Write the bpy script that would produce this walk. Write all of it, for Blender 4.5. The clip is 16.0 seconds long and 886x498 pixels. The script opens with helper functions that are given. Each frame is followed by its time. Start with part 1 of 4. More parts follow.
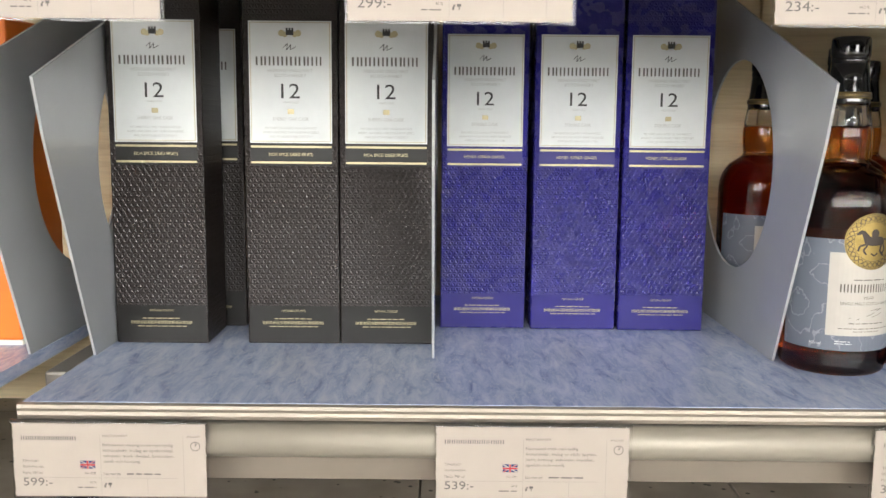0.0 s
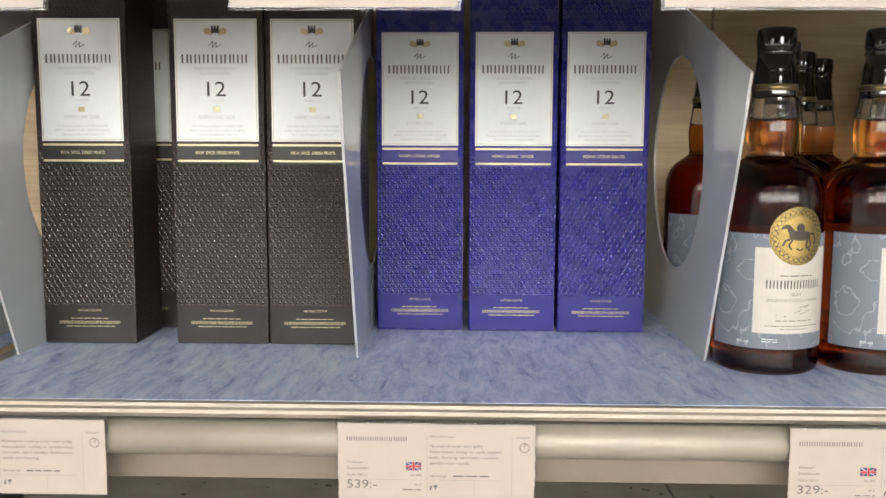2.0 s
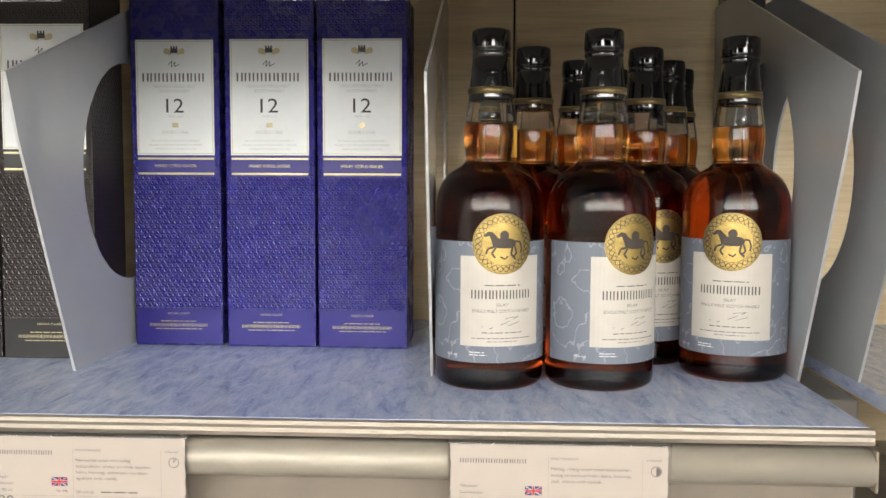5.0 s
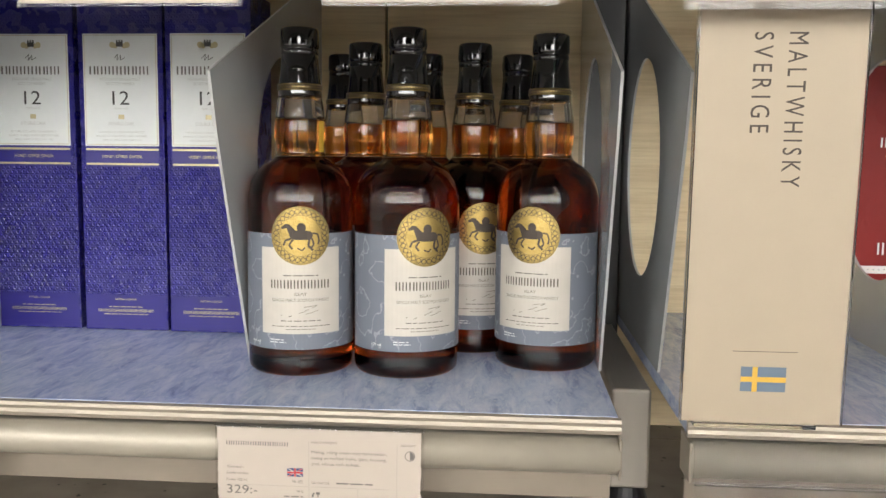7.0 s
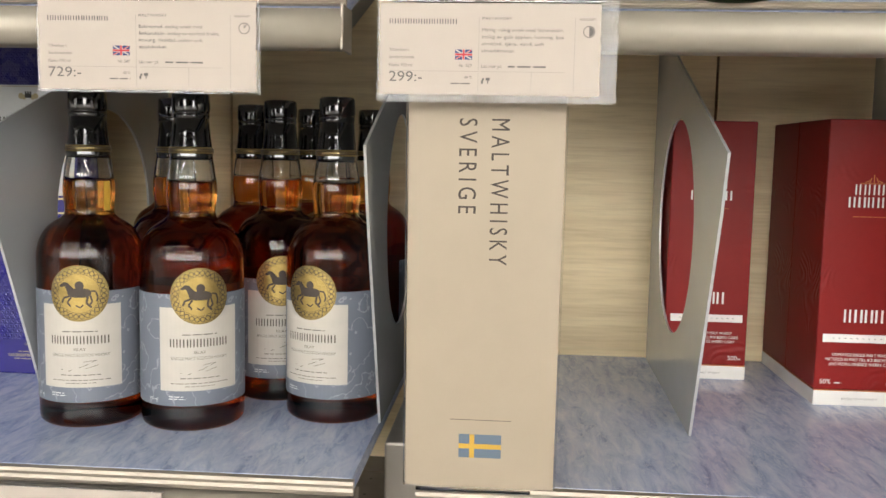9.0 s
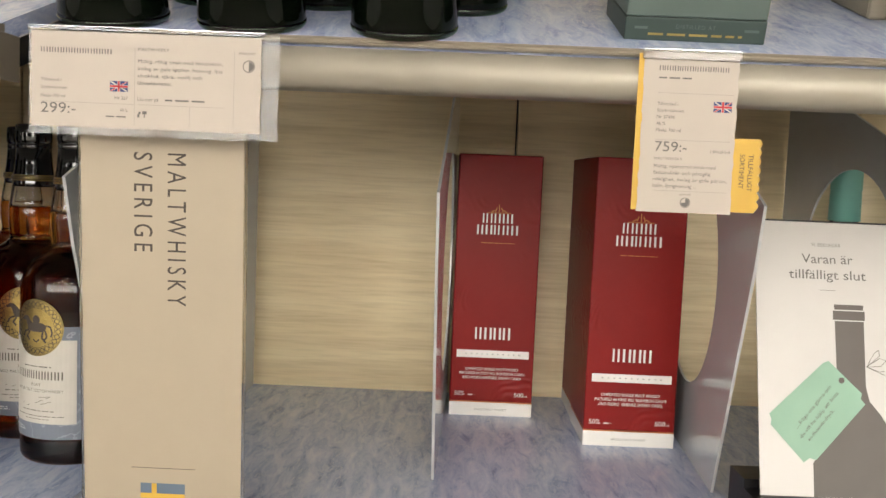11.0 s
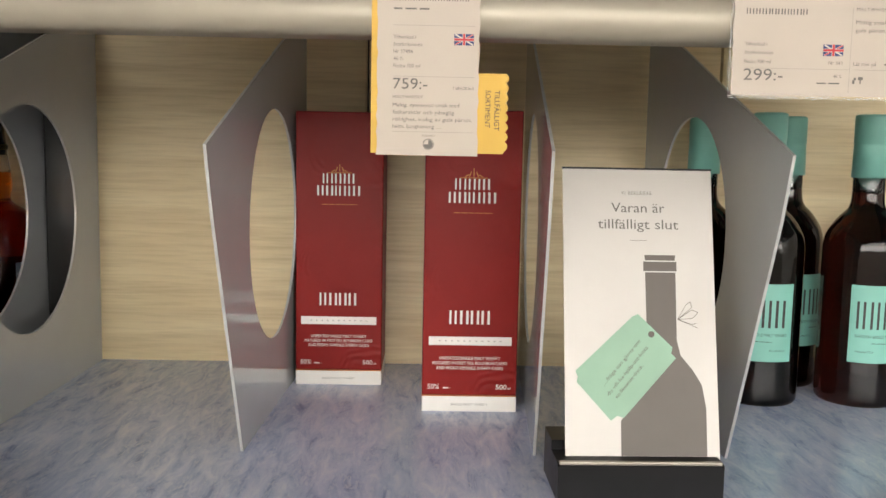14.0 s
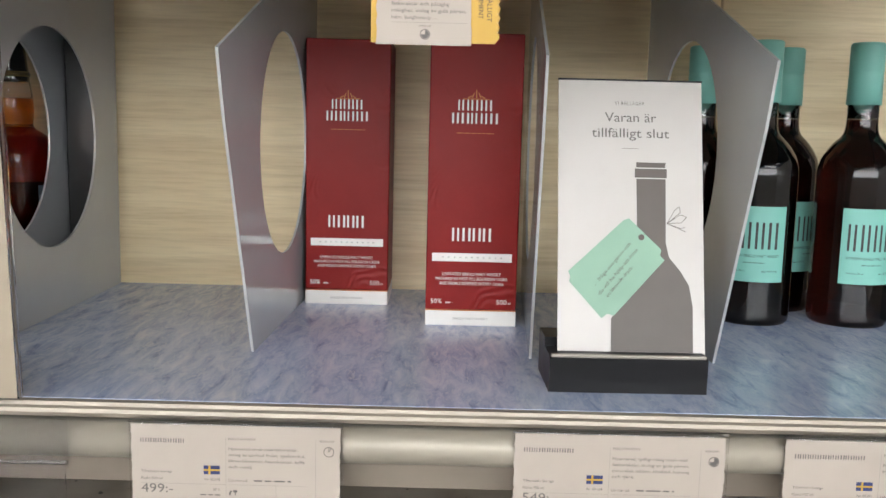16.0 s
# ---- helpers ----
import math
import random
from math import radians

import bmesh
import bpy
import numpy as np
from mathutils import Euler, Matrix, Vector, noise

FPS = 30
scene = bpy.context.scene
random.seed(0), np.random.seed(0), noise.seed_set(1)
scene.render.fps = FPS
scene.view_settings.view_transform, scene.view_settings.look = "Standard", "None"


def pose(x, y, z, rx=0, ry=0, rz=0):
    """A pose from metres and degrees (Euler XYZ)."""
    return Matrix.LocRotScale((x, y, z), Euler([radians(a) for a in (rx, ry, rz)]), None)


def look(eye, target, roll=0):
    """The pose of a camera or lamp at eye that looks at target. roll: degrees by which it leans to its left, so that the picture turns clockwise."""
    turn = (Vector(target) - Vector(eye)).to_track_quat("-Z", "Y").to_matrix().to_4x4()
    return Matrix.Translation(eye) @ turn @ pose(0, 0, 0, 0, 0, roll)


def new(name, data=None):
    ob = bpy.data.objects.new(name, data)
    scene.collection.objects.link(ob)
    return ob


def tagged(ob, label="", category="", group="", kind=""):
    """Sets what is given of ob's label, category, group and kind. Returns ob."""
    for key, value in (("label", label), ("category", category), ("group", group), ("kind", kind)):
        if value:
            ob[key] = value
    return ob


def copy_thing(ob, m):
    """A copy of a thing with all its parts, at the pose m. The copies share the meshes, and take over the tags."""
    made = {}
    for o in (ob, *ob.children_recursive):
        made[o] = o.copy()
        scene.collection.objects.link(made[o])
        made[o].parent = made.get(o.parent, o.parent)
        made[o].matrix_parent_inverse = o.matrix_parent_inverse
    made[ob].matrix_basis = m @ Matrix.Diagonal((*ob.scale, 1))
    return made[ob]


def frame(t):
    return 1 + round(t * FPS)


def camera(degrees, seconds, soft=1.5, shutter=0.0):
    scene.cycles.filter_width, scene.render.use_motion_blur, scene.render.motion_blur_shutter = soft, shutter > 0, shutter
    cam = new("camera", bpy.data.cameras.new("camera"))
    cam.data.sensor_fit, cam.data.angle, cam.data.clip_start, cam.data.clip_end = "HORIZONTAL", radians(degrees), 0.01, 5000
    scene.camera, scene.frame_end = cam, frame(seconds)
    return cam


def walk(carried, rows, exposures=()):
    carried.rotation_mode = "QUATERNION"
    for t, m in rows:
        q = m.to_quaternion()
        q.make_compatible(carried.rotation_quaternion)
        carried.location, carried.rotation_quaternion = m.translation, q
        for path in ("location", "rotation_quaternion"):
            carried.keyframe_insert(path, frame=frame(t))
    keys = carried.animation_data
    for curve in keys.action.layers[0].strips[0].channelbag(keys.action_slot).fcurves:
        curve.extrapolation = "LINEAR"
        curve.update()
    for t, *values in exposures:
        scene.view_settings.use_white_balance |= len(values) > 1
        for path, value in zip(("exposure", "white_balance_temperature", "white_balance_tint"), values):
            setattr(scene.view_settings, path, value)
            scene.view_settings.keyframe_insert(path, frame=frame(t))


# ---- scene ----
cam = camera(52.8, 16.0)
PATH = [
    (0, (-0.01, -0.008, 1.252), (-0.011, 1.974, 0.979), 0.5),
    (0.5, (0.009, -0.004, 1.243), (-0.008, 1.978, 0.98), 0.6),
    (1, (0.035, -0.002, 1.24), (0.004, 1.981, 0.984), 0.5),
    (1.5, (0.061, 0.0, 1.235), (0.016, 1.985, 0.989), 0.2),
    (2, (0.077, 0.002, 1.232), (0.025, 1.988, 1.002), 0.2),
    (2.5, (0.108, 0.007, 1.225), (0.036, 1.993, 1.008), 0.1),
    (3, (0.141, 0.006, 1.223), (0.058, 1.994, 1.015), 0.2),
    (3.5, (0.191, 0.009, 1.216), (0.093, 1.998, 1.029), 0.1),
    (4, (0.236, 0.032, 1.209), (0.173, 2.026, 1.059), 0.1),
    (6.5, (0.466, 0.038, 1.219), (0.321, 2.024, 1.031), 0.6),
    (7, (0.51, 0.022, 1.225), (0.36, 2.006, 1.019), 0.6),
    (7.5, (0.557, 0.003, 1.245), (0.407, 1.983, 1.009), 0.6),
    (8, (0.607, -0.007, 1.27), (0.448, 1.974, 1.046), 0.8),
    (10.5, (0.815, 0.055, 1.289), (0.76, 2.045, 1.1), 2.2),
    (11, (0.866, 0.047, 1.299), (0.838, 2.04, 1.133), 2.4),
    (11.5, (0.935, 0.025, 1.313), (0.898, 2.018, 1.156), 2.4),
    (12, (0.982, 0.026, 1.328), (0.936, 2.02, 1.171), 2.2),
    (12.5, (0.99, 0.044, 1.32), (0.939, 2.035, 1.134), 1.5),
    (13, (0.995, 0.067, 1.291), (0.966, 2.057, 1.086), 1.7),
    (13.5, (0.999, 0.071, 1.292), (1.001, 2.061, 1.092), 1.5),
    (14, (1.001, 0.085, 1.285), (1.03, 2.073, 1.067), 1.1),
    (14.5, (1.013, 0.088, 1.259), (1.03, 2.072, 1.013), 1.4),
    (15, (1.02, 0.085, 1.242), (1.034, 2.067, 0.976), 1.3),
    (15.5, (1.02, 0.062, 1.237), (1.023, 2.043, 0.965), 1.3),
    (16, (1.014, 0.046, 1.237), (1.008, 2.027, 0.962), 1.4),
]
LIGHTING = [(0.0, 0.1, 6350, 10), (4.0, 0.15, 6500, 10), (8.0, 0.0, 6450, 10), (10.5, -0.1, 6700, 10), (12.0, -0.2, 6900, 10), (14.0, -0.15, 6700, 10), (16.0, -0.15, 6050, 10)]
walk(cam, [(t, look(eye, target, roll)) for t, eye, target, roll in PATH], LIGHTING)

# ---- world: closed shop hall, no daylight ----
world = bpy.data.worlds.new("world")
world.use_nodes = True
world.node_tree.nodes["Background"].inputs[0].default_value = (0.8, 0.85, 1.0, 1)
world.node_tree.nodes["Background"].inputs[1].default_value = 0.02
scene.world = world
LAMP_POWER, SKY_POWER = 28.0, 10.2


# ---- materials ----
def material(name, color, rough=0.5, metal=0.0, vary=0.06, scale=30.0, bump=0.0, bump_scale=None, stretch=(1, 1, 1), spec=0.5):
    m = bpy.data.materials.new(name)
    m.use_nodes = True
    n, l = m.node_tree.nodes, m.node_tree.links
    b = n["Principled BSDF"]
    b.inputs["Roughness"].default_value = rough
    b.inputs["Metallic"].default_value = metal
    b.inputs["Specular IOR Level"].default_value = spec
    co = n.new("ShaderNodeTexCoord")
    mp = n.new("ShaderNodeMapping")
    mp.inputs["Scale"].default_value = stretch
    l.new(co.outputs["Object"], mp.inputs["Vector"])
    nz = n.new("ShaderNodeTexNoise")
    nz.inputs["Scale"].default_value = scale
    nz.inputs["Detail"].default_value = 6
    l.new(mp.outputs["Vector"], nz.inputs["Vector"])
    rp = n.new("ShaderNodeValToRGB")
    rp.color_ramp.elements[0].position, rp.color_ramp.elements[1].position = 0.3, 0.7
    rp.color_ramp.elements[0].color = (*[c * (1 - vary) for c in color], 1)
    rp.color_ramp.elements[1].color = (*[min(1, c * (1 + vary)) for c in color], 1)
    l.new(nz.outputs["Fac"], rp.inputs["Fac"])
    l.new(rp.outputs["Color"], b.inputs["Base Color"])
    if bump:
        n2 = n.new("ShaderNodeTexNoise")
        n2.inputs["Scale"].default_value = bump_scale or scale * 8
        n2.inputs["Detail"].default_value = 4
        l.new(mp.outputs["Vector"], n2.inputs["Vector"])
        bp = n.new("ShaderNodeBump")
        bp.inputs["Strength"].default_value = bump
        bp.inputs["Distance"].default_value = 0.001
        l.new(n2.outputs["Fac"], bp.inputs["Height"])
        l.new(bp.outputs["Normal"], b.inputs["Normal"])
        rr = n.new("ShaderNodeMapRange")
        rr.inputs["To Min"].default_value, rr.inputs["To Max"].default_value = rough * 0.8, min(1, rough * 1.2)
        l.new(nz.outputs["Fac"], rr.inputs["Value"])
        l.new(rr.outputs["Result"], b.inputs["Roughness"])
    return m


def ramp(n, stops):
    r = n.new("ShaderNodeValToRGB")
    e = r.color_ramp.elements
    while len(e) < len(stops):
        e.new(0.5)
    for k, (p, c) in zip(e, stops):
        k.position, k.color = p, (*c, 1)
    return r


def laminate_material():
    """Blue marbled laminate with short diagonal streaks."""
    m = bpy.data.materials.new("marbled_laminate")
    m.use_nodes = True
    n, l = m.node_tree.nodes, m.node_tree.links
    b = n["Principled BSDF"]
    b.inputs["Roughness"].default_value = 0.24
    co, mp = n.new("ShaderNodeTexCoord"), n.new("ShaderNodeMapping")
    mp.inputs["Rotation"].default_value = (0, 0, radians(20))
    mp.inputs["Scale"].default_value = (1.0, 0.26, 1)
    l.new(co.outputs["Object"], mp.inputs["Vector"])
    big, mid, fine = (n.new("ShaderNodeTexNoise") for _ in range(3))
    for t, sc, de, di in ((big, 9, 3, 0.4), (mid, 78, 12, 0.7), (fine, 230, 8, 1.2)):
        t.inputs["Scale"].default_value, t.inputs["Detail"].default_value, t.inputs["Distortion"].default_value = sc, de, di
        t.inputs["Roughness"].default_value = 0.68
        l.new(mp.outputs["Vector"], t.inputs["Vector"])
    r1 = ramp(n, [(0.30, (0.22, 0.28, 0.47)), (0.41, (0.42, 0.495, 0.70)), (0.54, (0.56, 0.63, 0.79)), (0.68, (0.72, 0.77, 0.85))])
    l.new(mid.outputs["Fac"], r1.inputs["Fac"])
    r2 = ramp(n, [(0.53, (0, 0, 0)), (0.62, (1, 1, 1))])
    l.new(fine.outputs["Fac"], r2.inputs["Fac"])
    mx = n.new("ShaderNodeMix")
    mx.data_type = "RGBA"
    mx.inputs["B"].default_value = (0.70, 0.75, 0.83, 1)
    l.new(r1.outputs["Color"], mx.inputs["A"])
    sc = n.new("ShaderNodeMath")
    sc.operation = "MULTIPLY"
    sc.inputs[1].default_value = 0.55
    l.new(r2.outputs["Color"], sc.inputs[0])
    l.new(sc.outputs[0], mx.inputs["Factor"])
    m2 = n.new("ShaderNodeMix")
    m2.data_type, m2.blend_type = "RGBA", "MULTIPLY"
    m2.inputs["Factor"].default_value = 1
    r3 = ramp(n, [(0.35, (0.86, 0.87, 0.92)), (0.65, (1, 1, 1))])
    l.new(big.outputs["Fac"], r3.inputs["Fac"])
    l.new(mx.outputs["Result"], m2.inputs["A"])
    l.new(r3.outputs["Color"], m2.inputs["B"])
    l.new(m2.outputs["Result"], b.inputs["Base Color"])
    bp = n.new("ShaderNodeBump")
    bp.inputs["Strength"].default_value, bp.inputs["Distance"].default_value = 0.12, 0.0006
    l.new(fine.outputs["Fac"], bp.inputs["Height"])
    l.new(bp.outputs["Normal"], b.inputs["Normal"])
    return m


def oak_material():
    """Pale oak laminate, grain lying level."""
    m = bpy.data.materials.new("pale_oak")
    m.use_nodes = True
    n, l = m.node_tree.nodes, m.node_tree.links
    b = n["Principled BSDF"]
    b.inputs["Roughness"].default_value = 0.5
    co, mp = n.new("ShaderNodeTexCoord"), n.new("ShaderNodeMapping")
    mp.inputs["Scale"].default_value = (0.05, 1, 1)
    l.new(co.outputs["Object"], mp.inputs["Vector"])
    nz, n2 = n.new("ShaderNodeTexNoise"), n.new("ShaderNodeTexNoise")
    nz.inputs["Scale"].default_value, nz.inputs["Detail"].default_value, nz.inputs["Distortion"].default_value = 70, 8, 0.7
    n2.inputs["Scale"].default_value, n2.inputs["Detail"].default_value = 400, 3
    l.new(mp.outputs["Vector"], nz.inputs["Vector"])
    l.new(mp.outputs["Vector"], n2.inputs["Vector"])
    r = ramp(n, [(0.3, (0.69, 0.55, 0.325)), (0.5, (0.775, 0.635, 0.39)), (0.7, (0.84, 0.71, 0.46))])
    l.new(nz.outputs["Fac"], r.inputs["Fac"])
    r2 = ramp(n, [(0.35, (0.91, 0.90, 0.88)), (0.55, (1, 1, 1))])
    l.new(n2.outputs["Fac"], r2.inputs["Fac"])
    mx = n.new("ShaderNodeMix")
    mx.data_type, mx.blend_type = "RGBA", "MULTIPLY"
    mx.inputs["Factor"].default_value = 1
    l.new(r.outputs["Color"], mx.inputs["A"])
    l.new(r2.outputs["Color"], mx.inputs["B"])
    l.new(mx.outputs["Result"], b.inputs["Base Color"])
    bp = n.new("ShaderNodeBump")
    bp.inputs["Strength"].default_value, bp.inputs["Distance"].default_value = 0.2, 0.0005
    l.new(n2.outputs["Fac"], bp.inputs["Height"])
    l.new(bp.outputs["Normal"], b.inputs["Normal"])
    return m


def embossed_material(name, color, rough, pitch=0.0055):
    """Carton paper pressed with a field of small triangular pyramids."""
    m = bpy.data.materials.new(name)
    m.use_nodes = True
    n, l = m.node_tree.nodes, m.node_tree.links
    b = n["Principled BSDF"]
    b.inputs["Base Color"].default_value = (*color, 1)
    b.inputs["Roughness"].default_value = rough
    co, sp = n.new("ShaderNodeTexCoord"), n.new("ShaderNodeSeparateXYZ")
    l.new(co.outputs["Object"], sp.inputs[0])

    def math_node(op, a, c):
        k = n.new("ShaderNodeMath")
        k.operation = op
        for i, v in enumerate((a, c)):
            if isinstance(v, (int, float)):
                k.inputs[i].default_value = v
            else:
                l.new(v, k.inputs[i])
        return k.outputs[0]

    across = math_node("ADD", sp.outputs["X"], sp.outputs["Y"])
    waves = []
    for a in (0, 60, 120):
        d = math_node("ADD", math_node("MULTIPLY", across, math.sin(radians(a))), math_node("MULTIPLY", sp.outputs["Z"], math.cos(radians(a))))
        waves.append(math_node("PINGPONG", math_node("ADD", d, pitch * 866.0), pitch * 0.433))
    h = math_node("MINIMUM", math_node("MINIMUM", waves[0], waves[1]), waves[2])
    bp = n.new("ShaderNodeBump")
    b.inputs["Specular IOR Level"].default_value = 0.36
    bp.inputs["Strength"].default_value, bp.inputs["Distance"].default_value = 1.0, 0.36
    l.new(h, bp.inputs["Height"])
    nz = n.new("ShaderNodeTexNoise")
    nz.inputs["Scale"].default_value = 60
    l.new(co.outputs["Object"], nz.inputs["Vector"])
    rr = n.new("ShaderNodeMapRange")
    rr.inputs["To Min"].default_value, rr.inputs["To Max"].default_value = rough * 0.95, rough * 1.08
    l.new(nz.outputs["Fac"], rr.inputs["Value"])
    l.new(rr.outputs["Result"], b.inputs["Roughness"])
    l.new(bp.outputs["Normal"], b.inputs["Normal"])
    return m


def red_carton_material():
    """Deep red carton with faint pressed contour lines."""
    m = material("red_carton", (0.205, 0.0115, 0.010), 0.40, vary=0.05, scale=25, spec=0.16)
    n, l = m.node_tree.nodes, m.node_tree.links
    co, nz = n.new("ShaderNodeTexCoord"), n.new("ShaderNodeTexNoise")
    nz.inputs["Scale"].default_value, nz.inputs["Detail"].default_value = 11, 1.5
    l.new(co.outputs["Object"], nz.inputs["Vector"])
    k = n.new("ShaderNodeMath")
    k.operation = "MULTIPLY"
    k.inputs[1].default_value = 190
    l.new(nz.outputs["Fac"], k.inputs[0])
    s = n.new("ShaderNodeMath")
    s.operation = "SINE"
    l.new(k.outputs[0], s.inputs[0])
    g = n.new("ShaderNodeTexNoise")
    g.inputs["Scale"].default_value = 16
    l.new(co.outputs["Object"], g.inputs["Vector"])
    gr = ramp(n, [(0.53, (0, 0, 0)), (0.6, (1, 1, 1))])
    l.new(g.outputs["Fac"], gr.inputs["Fac"])
    p = n.new("ShaderNodeMath")
    p.operation = "MULTIPLY"
    l.new(s.outputs[0], p.inputs[0])
    l.new(gr.outputs["Color"], p.inputs[1])
    bp = n.new("ShaderNodeBump")
    bp.inputs["Strength"].default_value, bp.inputs["Distance"].default_value = 0.30, 0.0008
    l.new(p.outputs[0], bp.inputs["Height"])
    l.new(bp.outputs["Normal"], n["Principled BSDF"].inputs["Normal"])
    return m


def map_label_material():
    """Grey-blue label paper printed with fine pale chart lines."""
    m = material("chart_label", (0.20, 0.235, 0.30), 0.55)
    n, l = m.node_tree.nodes, m.node_tree.links
    co, nz = n.new("ShaderNodeTexCoord"), n.new("ShaderNodeTexNoise")
    nz.inputs["Scale"].default_value, nz.inputs["Detail"].default_value = 22, 5
    l.new(co.outputs["Object"], nz.inputs["Vector"])
    k = n.new("ShaderNodeMath")
    k.operation = "PINGPONG"
    k.inputs[1].default_value = 0.06
    l.new(nz.outputs["Fac"], k.inputs[0])
    r = ramp(n, [(0.0, (0.25, 0.265, 0.295)), (0.004, (0.235, 0.25, 0.28)), (0.007, (0.135, 0.152, 0.185)), (1, (0.135, 0.152, 0.185))])
    l.new(k.outputs[0], r.inputs["Fac"])
    l.new(r.outputs["Color"], n["Principled BSDF"].inputs["Base Color"])
    return m


def clear_material(name, color, rough=0.0, ior=1.5):
    m = bpy.data.materials.new(name)
    m.use_nodes = True
    b = m.node_tree.nodes["Principled BSDF"]
    b.inputs["Base Color"].default_value = (*color, 1)
    b.inputs["Roughness"].default_value = rough
    b.inputs["IOR"].default_value = ior
    b.inputs["Transmission Weight"].default_value = 1
    return m


def glow_material(name, color, strength):
    m = bpy.data.materials.new(name)
    m.use_nodes = True
    b = m.node_tree.nodes["Principled BSDF"]
    b.inputs["Base Color"].default_value = (0.8, 0.8, 0.8, 1)
    b.inputs["Emission Color"].default_value = (*color, 1)
    b.inputs["Emission Strength"].default_value = strength
    return m


def terrazzo_material(name, k):
    m = bpy.data.materials.new(name)
    m.use_nodes = True
    n, l = m.node_tree.nodes, m.node_tree.links
    b = n["Principled BSDF"]
    b.inputs["Roughness"].default_value = 0.45
    co = n.new("ShaderNodeTexCoord")
    vo, nz = n.new("ShaderNodeTexVoronoi"), n.new("ShaderNodeTexNoise")
    vo.inputs["Scale"].default_value, nz.inputs["Scale"].default_value = 75, 18
    l.new(co.outputs["Object"], vo.inputs["Vector"])
    l.new(co.outputs["Object"], nz.inputs["Vector"])
    r = ramp(n, [(0.0, (0.03, 0.025, 0.02)), (0.14, (0.035, 0.03, 0.025)), (0.19, (0.40 * k, 0.35 * k, 0.29 * k)), (1, (0.42 * k, 0.37 * k, 0.31 * k))])
    l.new(vo.outputs["Distance"], r.inputs["Fac"])
    g = ramp(n, [(0.35, (0.75, 0.74, 0.72)), (0.65, (1, 1, 1))])
    l.new(nz.outputs["Fac"], g.inputs["Fac"])
    pick = n.new("ShaderNodeSeparateColor")
    l.new(vo.outputs["Color"], pick.inputs[0])
    gt = n.new("ShaderNodeMath")
    gt.operation = "GREATER_THAN"
    gt.inputs[1].default_value = 0.55
    l.new(pick.outputs[0], gt.inputs[0])
    mx = n.new("ShaderNodeMix")
    mx.data_type = "RGBA"
    mx.inputs["A"].default_value = (0.41 * k, 0.36 * k, 0.30 * k, 1)
    l.new(gt.outputs[0], mx.inputs["Factor"])
    l.new(r.outputs["Color"], mx.inputs["B"])
    m2 = n.new("ShaderNodeMix")
    m2.data_type, m2.blend_type = "RGBA", "MULTIPLY"
    m2.inputs["Factor"].default_value = 1
    l.new(mx.outputs["Result"], m2.inputs["A"])
    l.new(g.outputs["Color"], m2.inputs["B"])
    l.new(m2.outputs["Result"], b.inputs["Base Color"])
    return m


M_LAM = laminate_material()
M_OAK = oak_material()
M_RAIL = material("champagne_lacquer", (0.37, 0.335, 0.27), 0.48, 0.3, 0.05, 40, 0.04)
M_TRIM = material("trim_strip", (0.33, 0.29, 0.235), 0.38, 0.5, 0.05, 60, 0.04)
M_FASCIA = material("fascia_lacquer", (0.21, 0.175, 0.135), 0.4, 0.1, 0.06, 30, 0.04)
M_DIV = material("grey_lacquered_steel", (0.45, 0.465, 0.47), 0.10, 0.1, 0.03, 14)
M_EDGE = material("lighter_sheet_edge", (0.50, 0.51, 0.51), 0.35, 0.3, 0.08, 90)
M_STEEL = material("brushed_steel", (0.34, 0.31, 0.27), 0.35, 0.6, 0.06, 50, 0.05, 500, (1, 1, 0.1))
M_UNDER = material("light_bouncing_underside", (0.68, 0.64, 0.57), 0.5, 0, 0.03, 10)
M_DARK = material("black_steel", (0.02, 0.02, 0.02), 0.35, 0.2, 0.1, 30)
M_TERR = terrazzo_material("terrazzo", 0.8)
M_FLOOR = terrazzo_material("pale_terrazzo", 0.65)
M_JOINT = material("tile_joint", (0.10, 0.085, 0.07), 0.8)
M_WALL = material("painted_wall", (0.84, 0.83, 0.80), 0.7, 0, 0.03, 6, 0.06, 200)
M_CEILING = material("dark_ceiling", (0.10, 0.10, 0.105), 0.85, 0, 0.05, 8, 0.05, 300)
M_CEIL = material("ceiling_board", (0.78, 0.77, 0.75), 0.8, 0, 0.02, 8, 0.05, 300)
M_BLACKBOX = embossed_material("black_embossed_carton", (0.0185, 0.0135, 0.0115), 0.28)
M_BLUEBOX = embossed_material("blue_embossed_carton", (0.015, 0.012, 0.150), 0.27)
M_BLACKBAND = material("black_smooth_band", (0.012, 0.011, 0.010), 0.38, spec=0.3)
M_BLUEBAND = material("blue_smooth_band", (0.016, 0.012, 0.15), 0.38, spec=0.3)
M_PAPER = material("white_label_paper", (0.62, 0.645, 0.635), 0.5, 0, 0.02, 80)
M_CREAM = material("cream_label_paper", (0.46, 0.43, 0.375), 0.5, 0, 0.03, 80)
M_TAGP = material("price_card_paper", (0.42, 0.365, 0.31), 0.6, 0, 0.02, 60, 0.05, 900)
M_BOARD = material("beige_card_board", (0.34, 0.28, 0.205), 0.55, 0, 0.02, 40, 0.04, 900)
M_SIGN = material("white_sign_card", (0.475, 0.45, 0.42), 0.28, 0, 0.02, 40)
M_GOLD = material("gold_foil", (0.33, 0.24, 0.08), 0.38, 0.9, 0.18, 80, 0.4, 420)
M_PALEGOLD = material("pale_gold_print", (0.44, 0.385, 0.23), 0.42, 0.5, 0.06, 80)
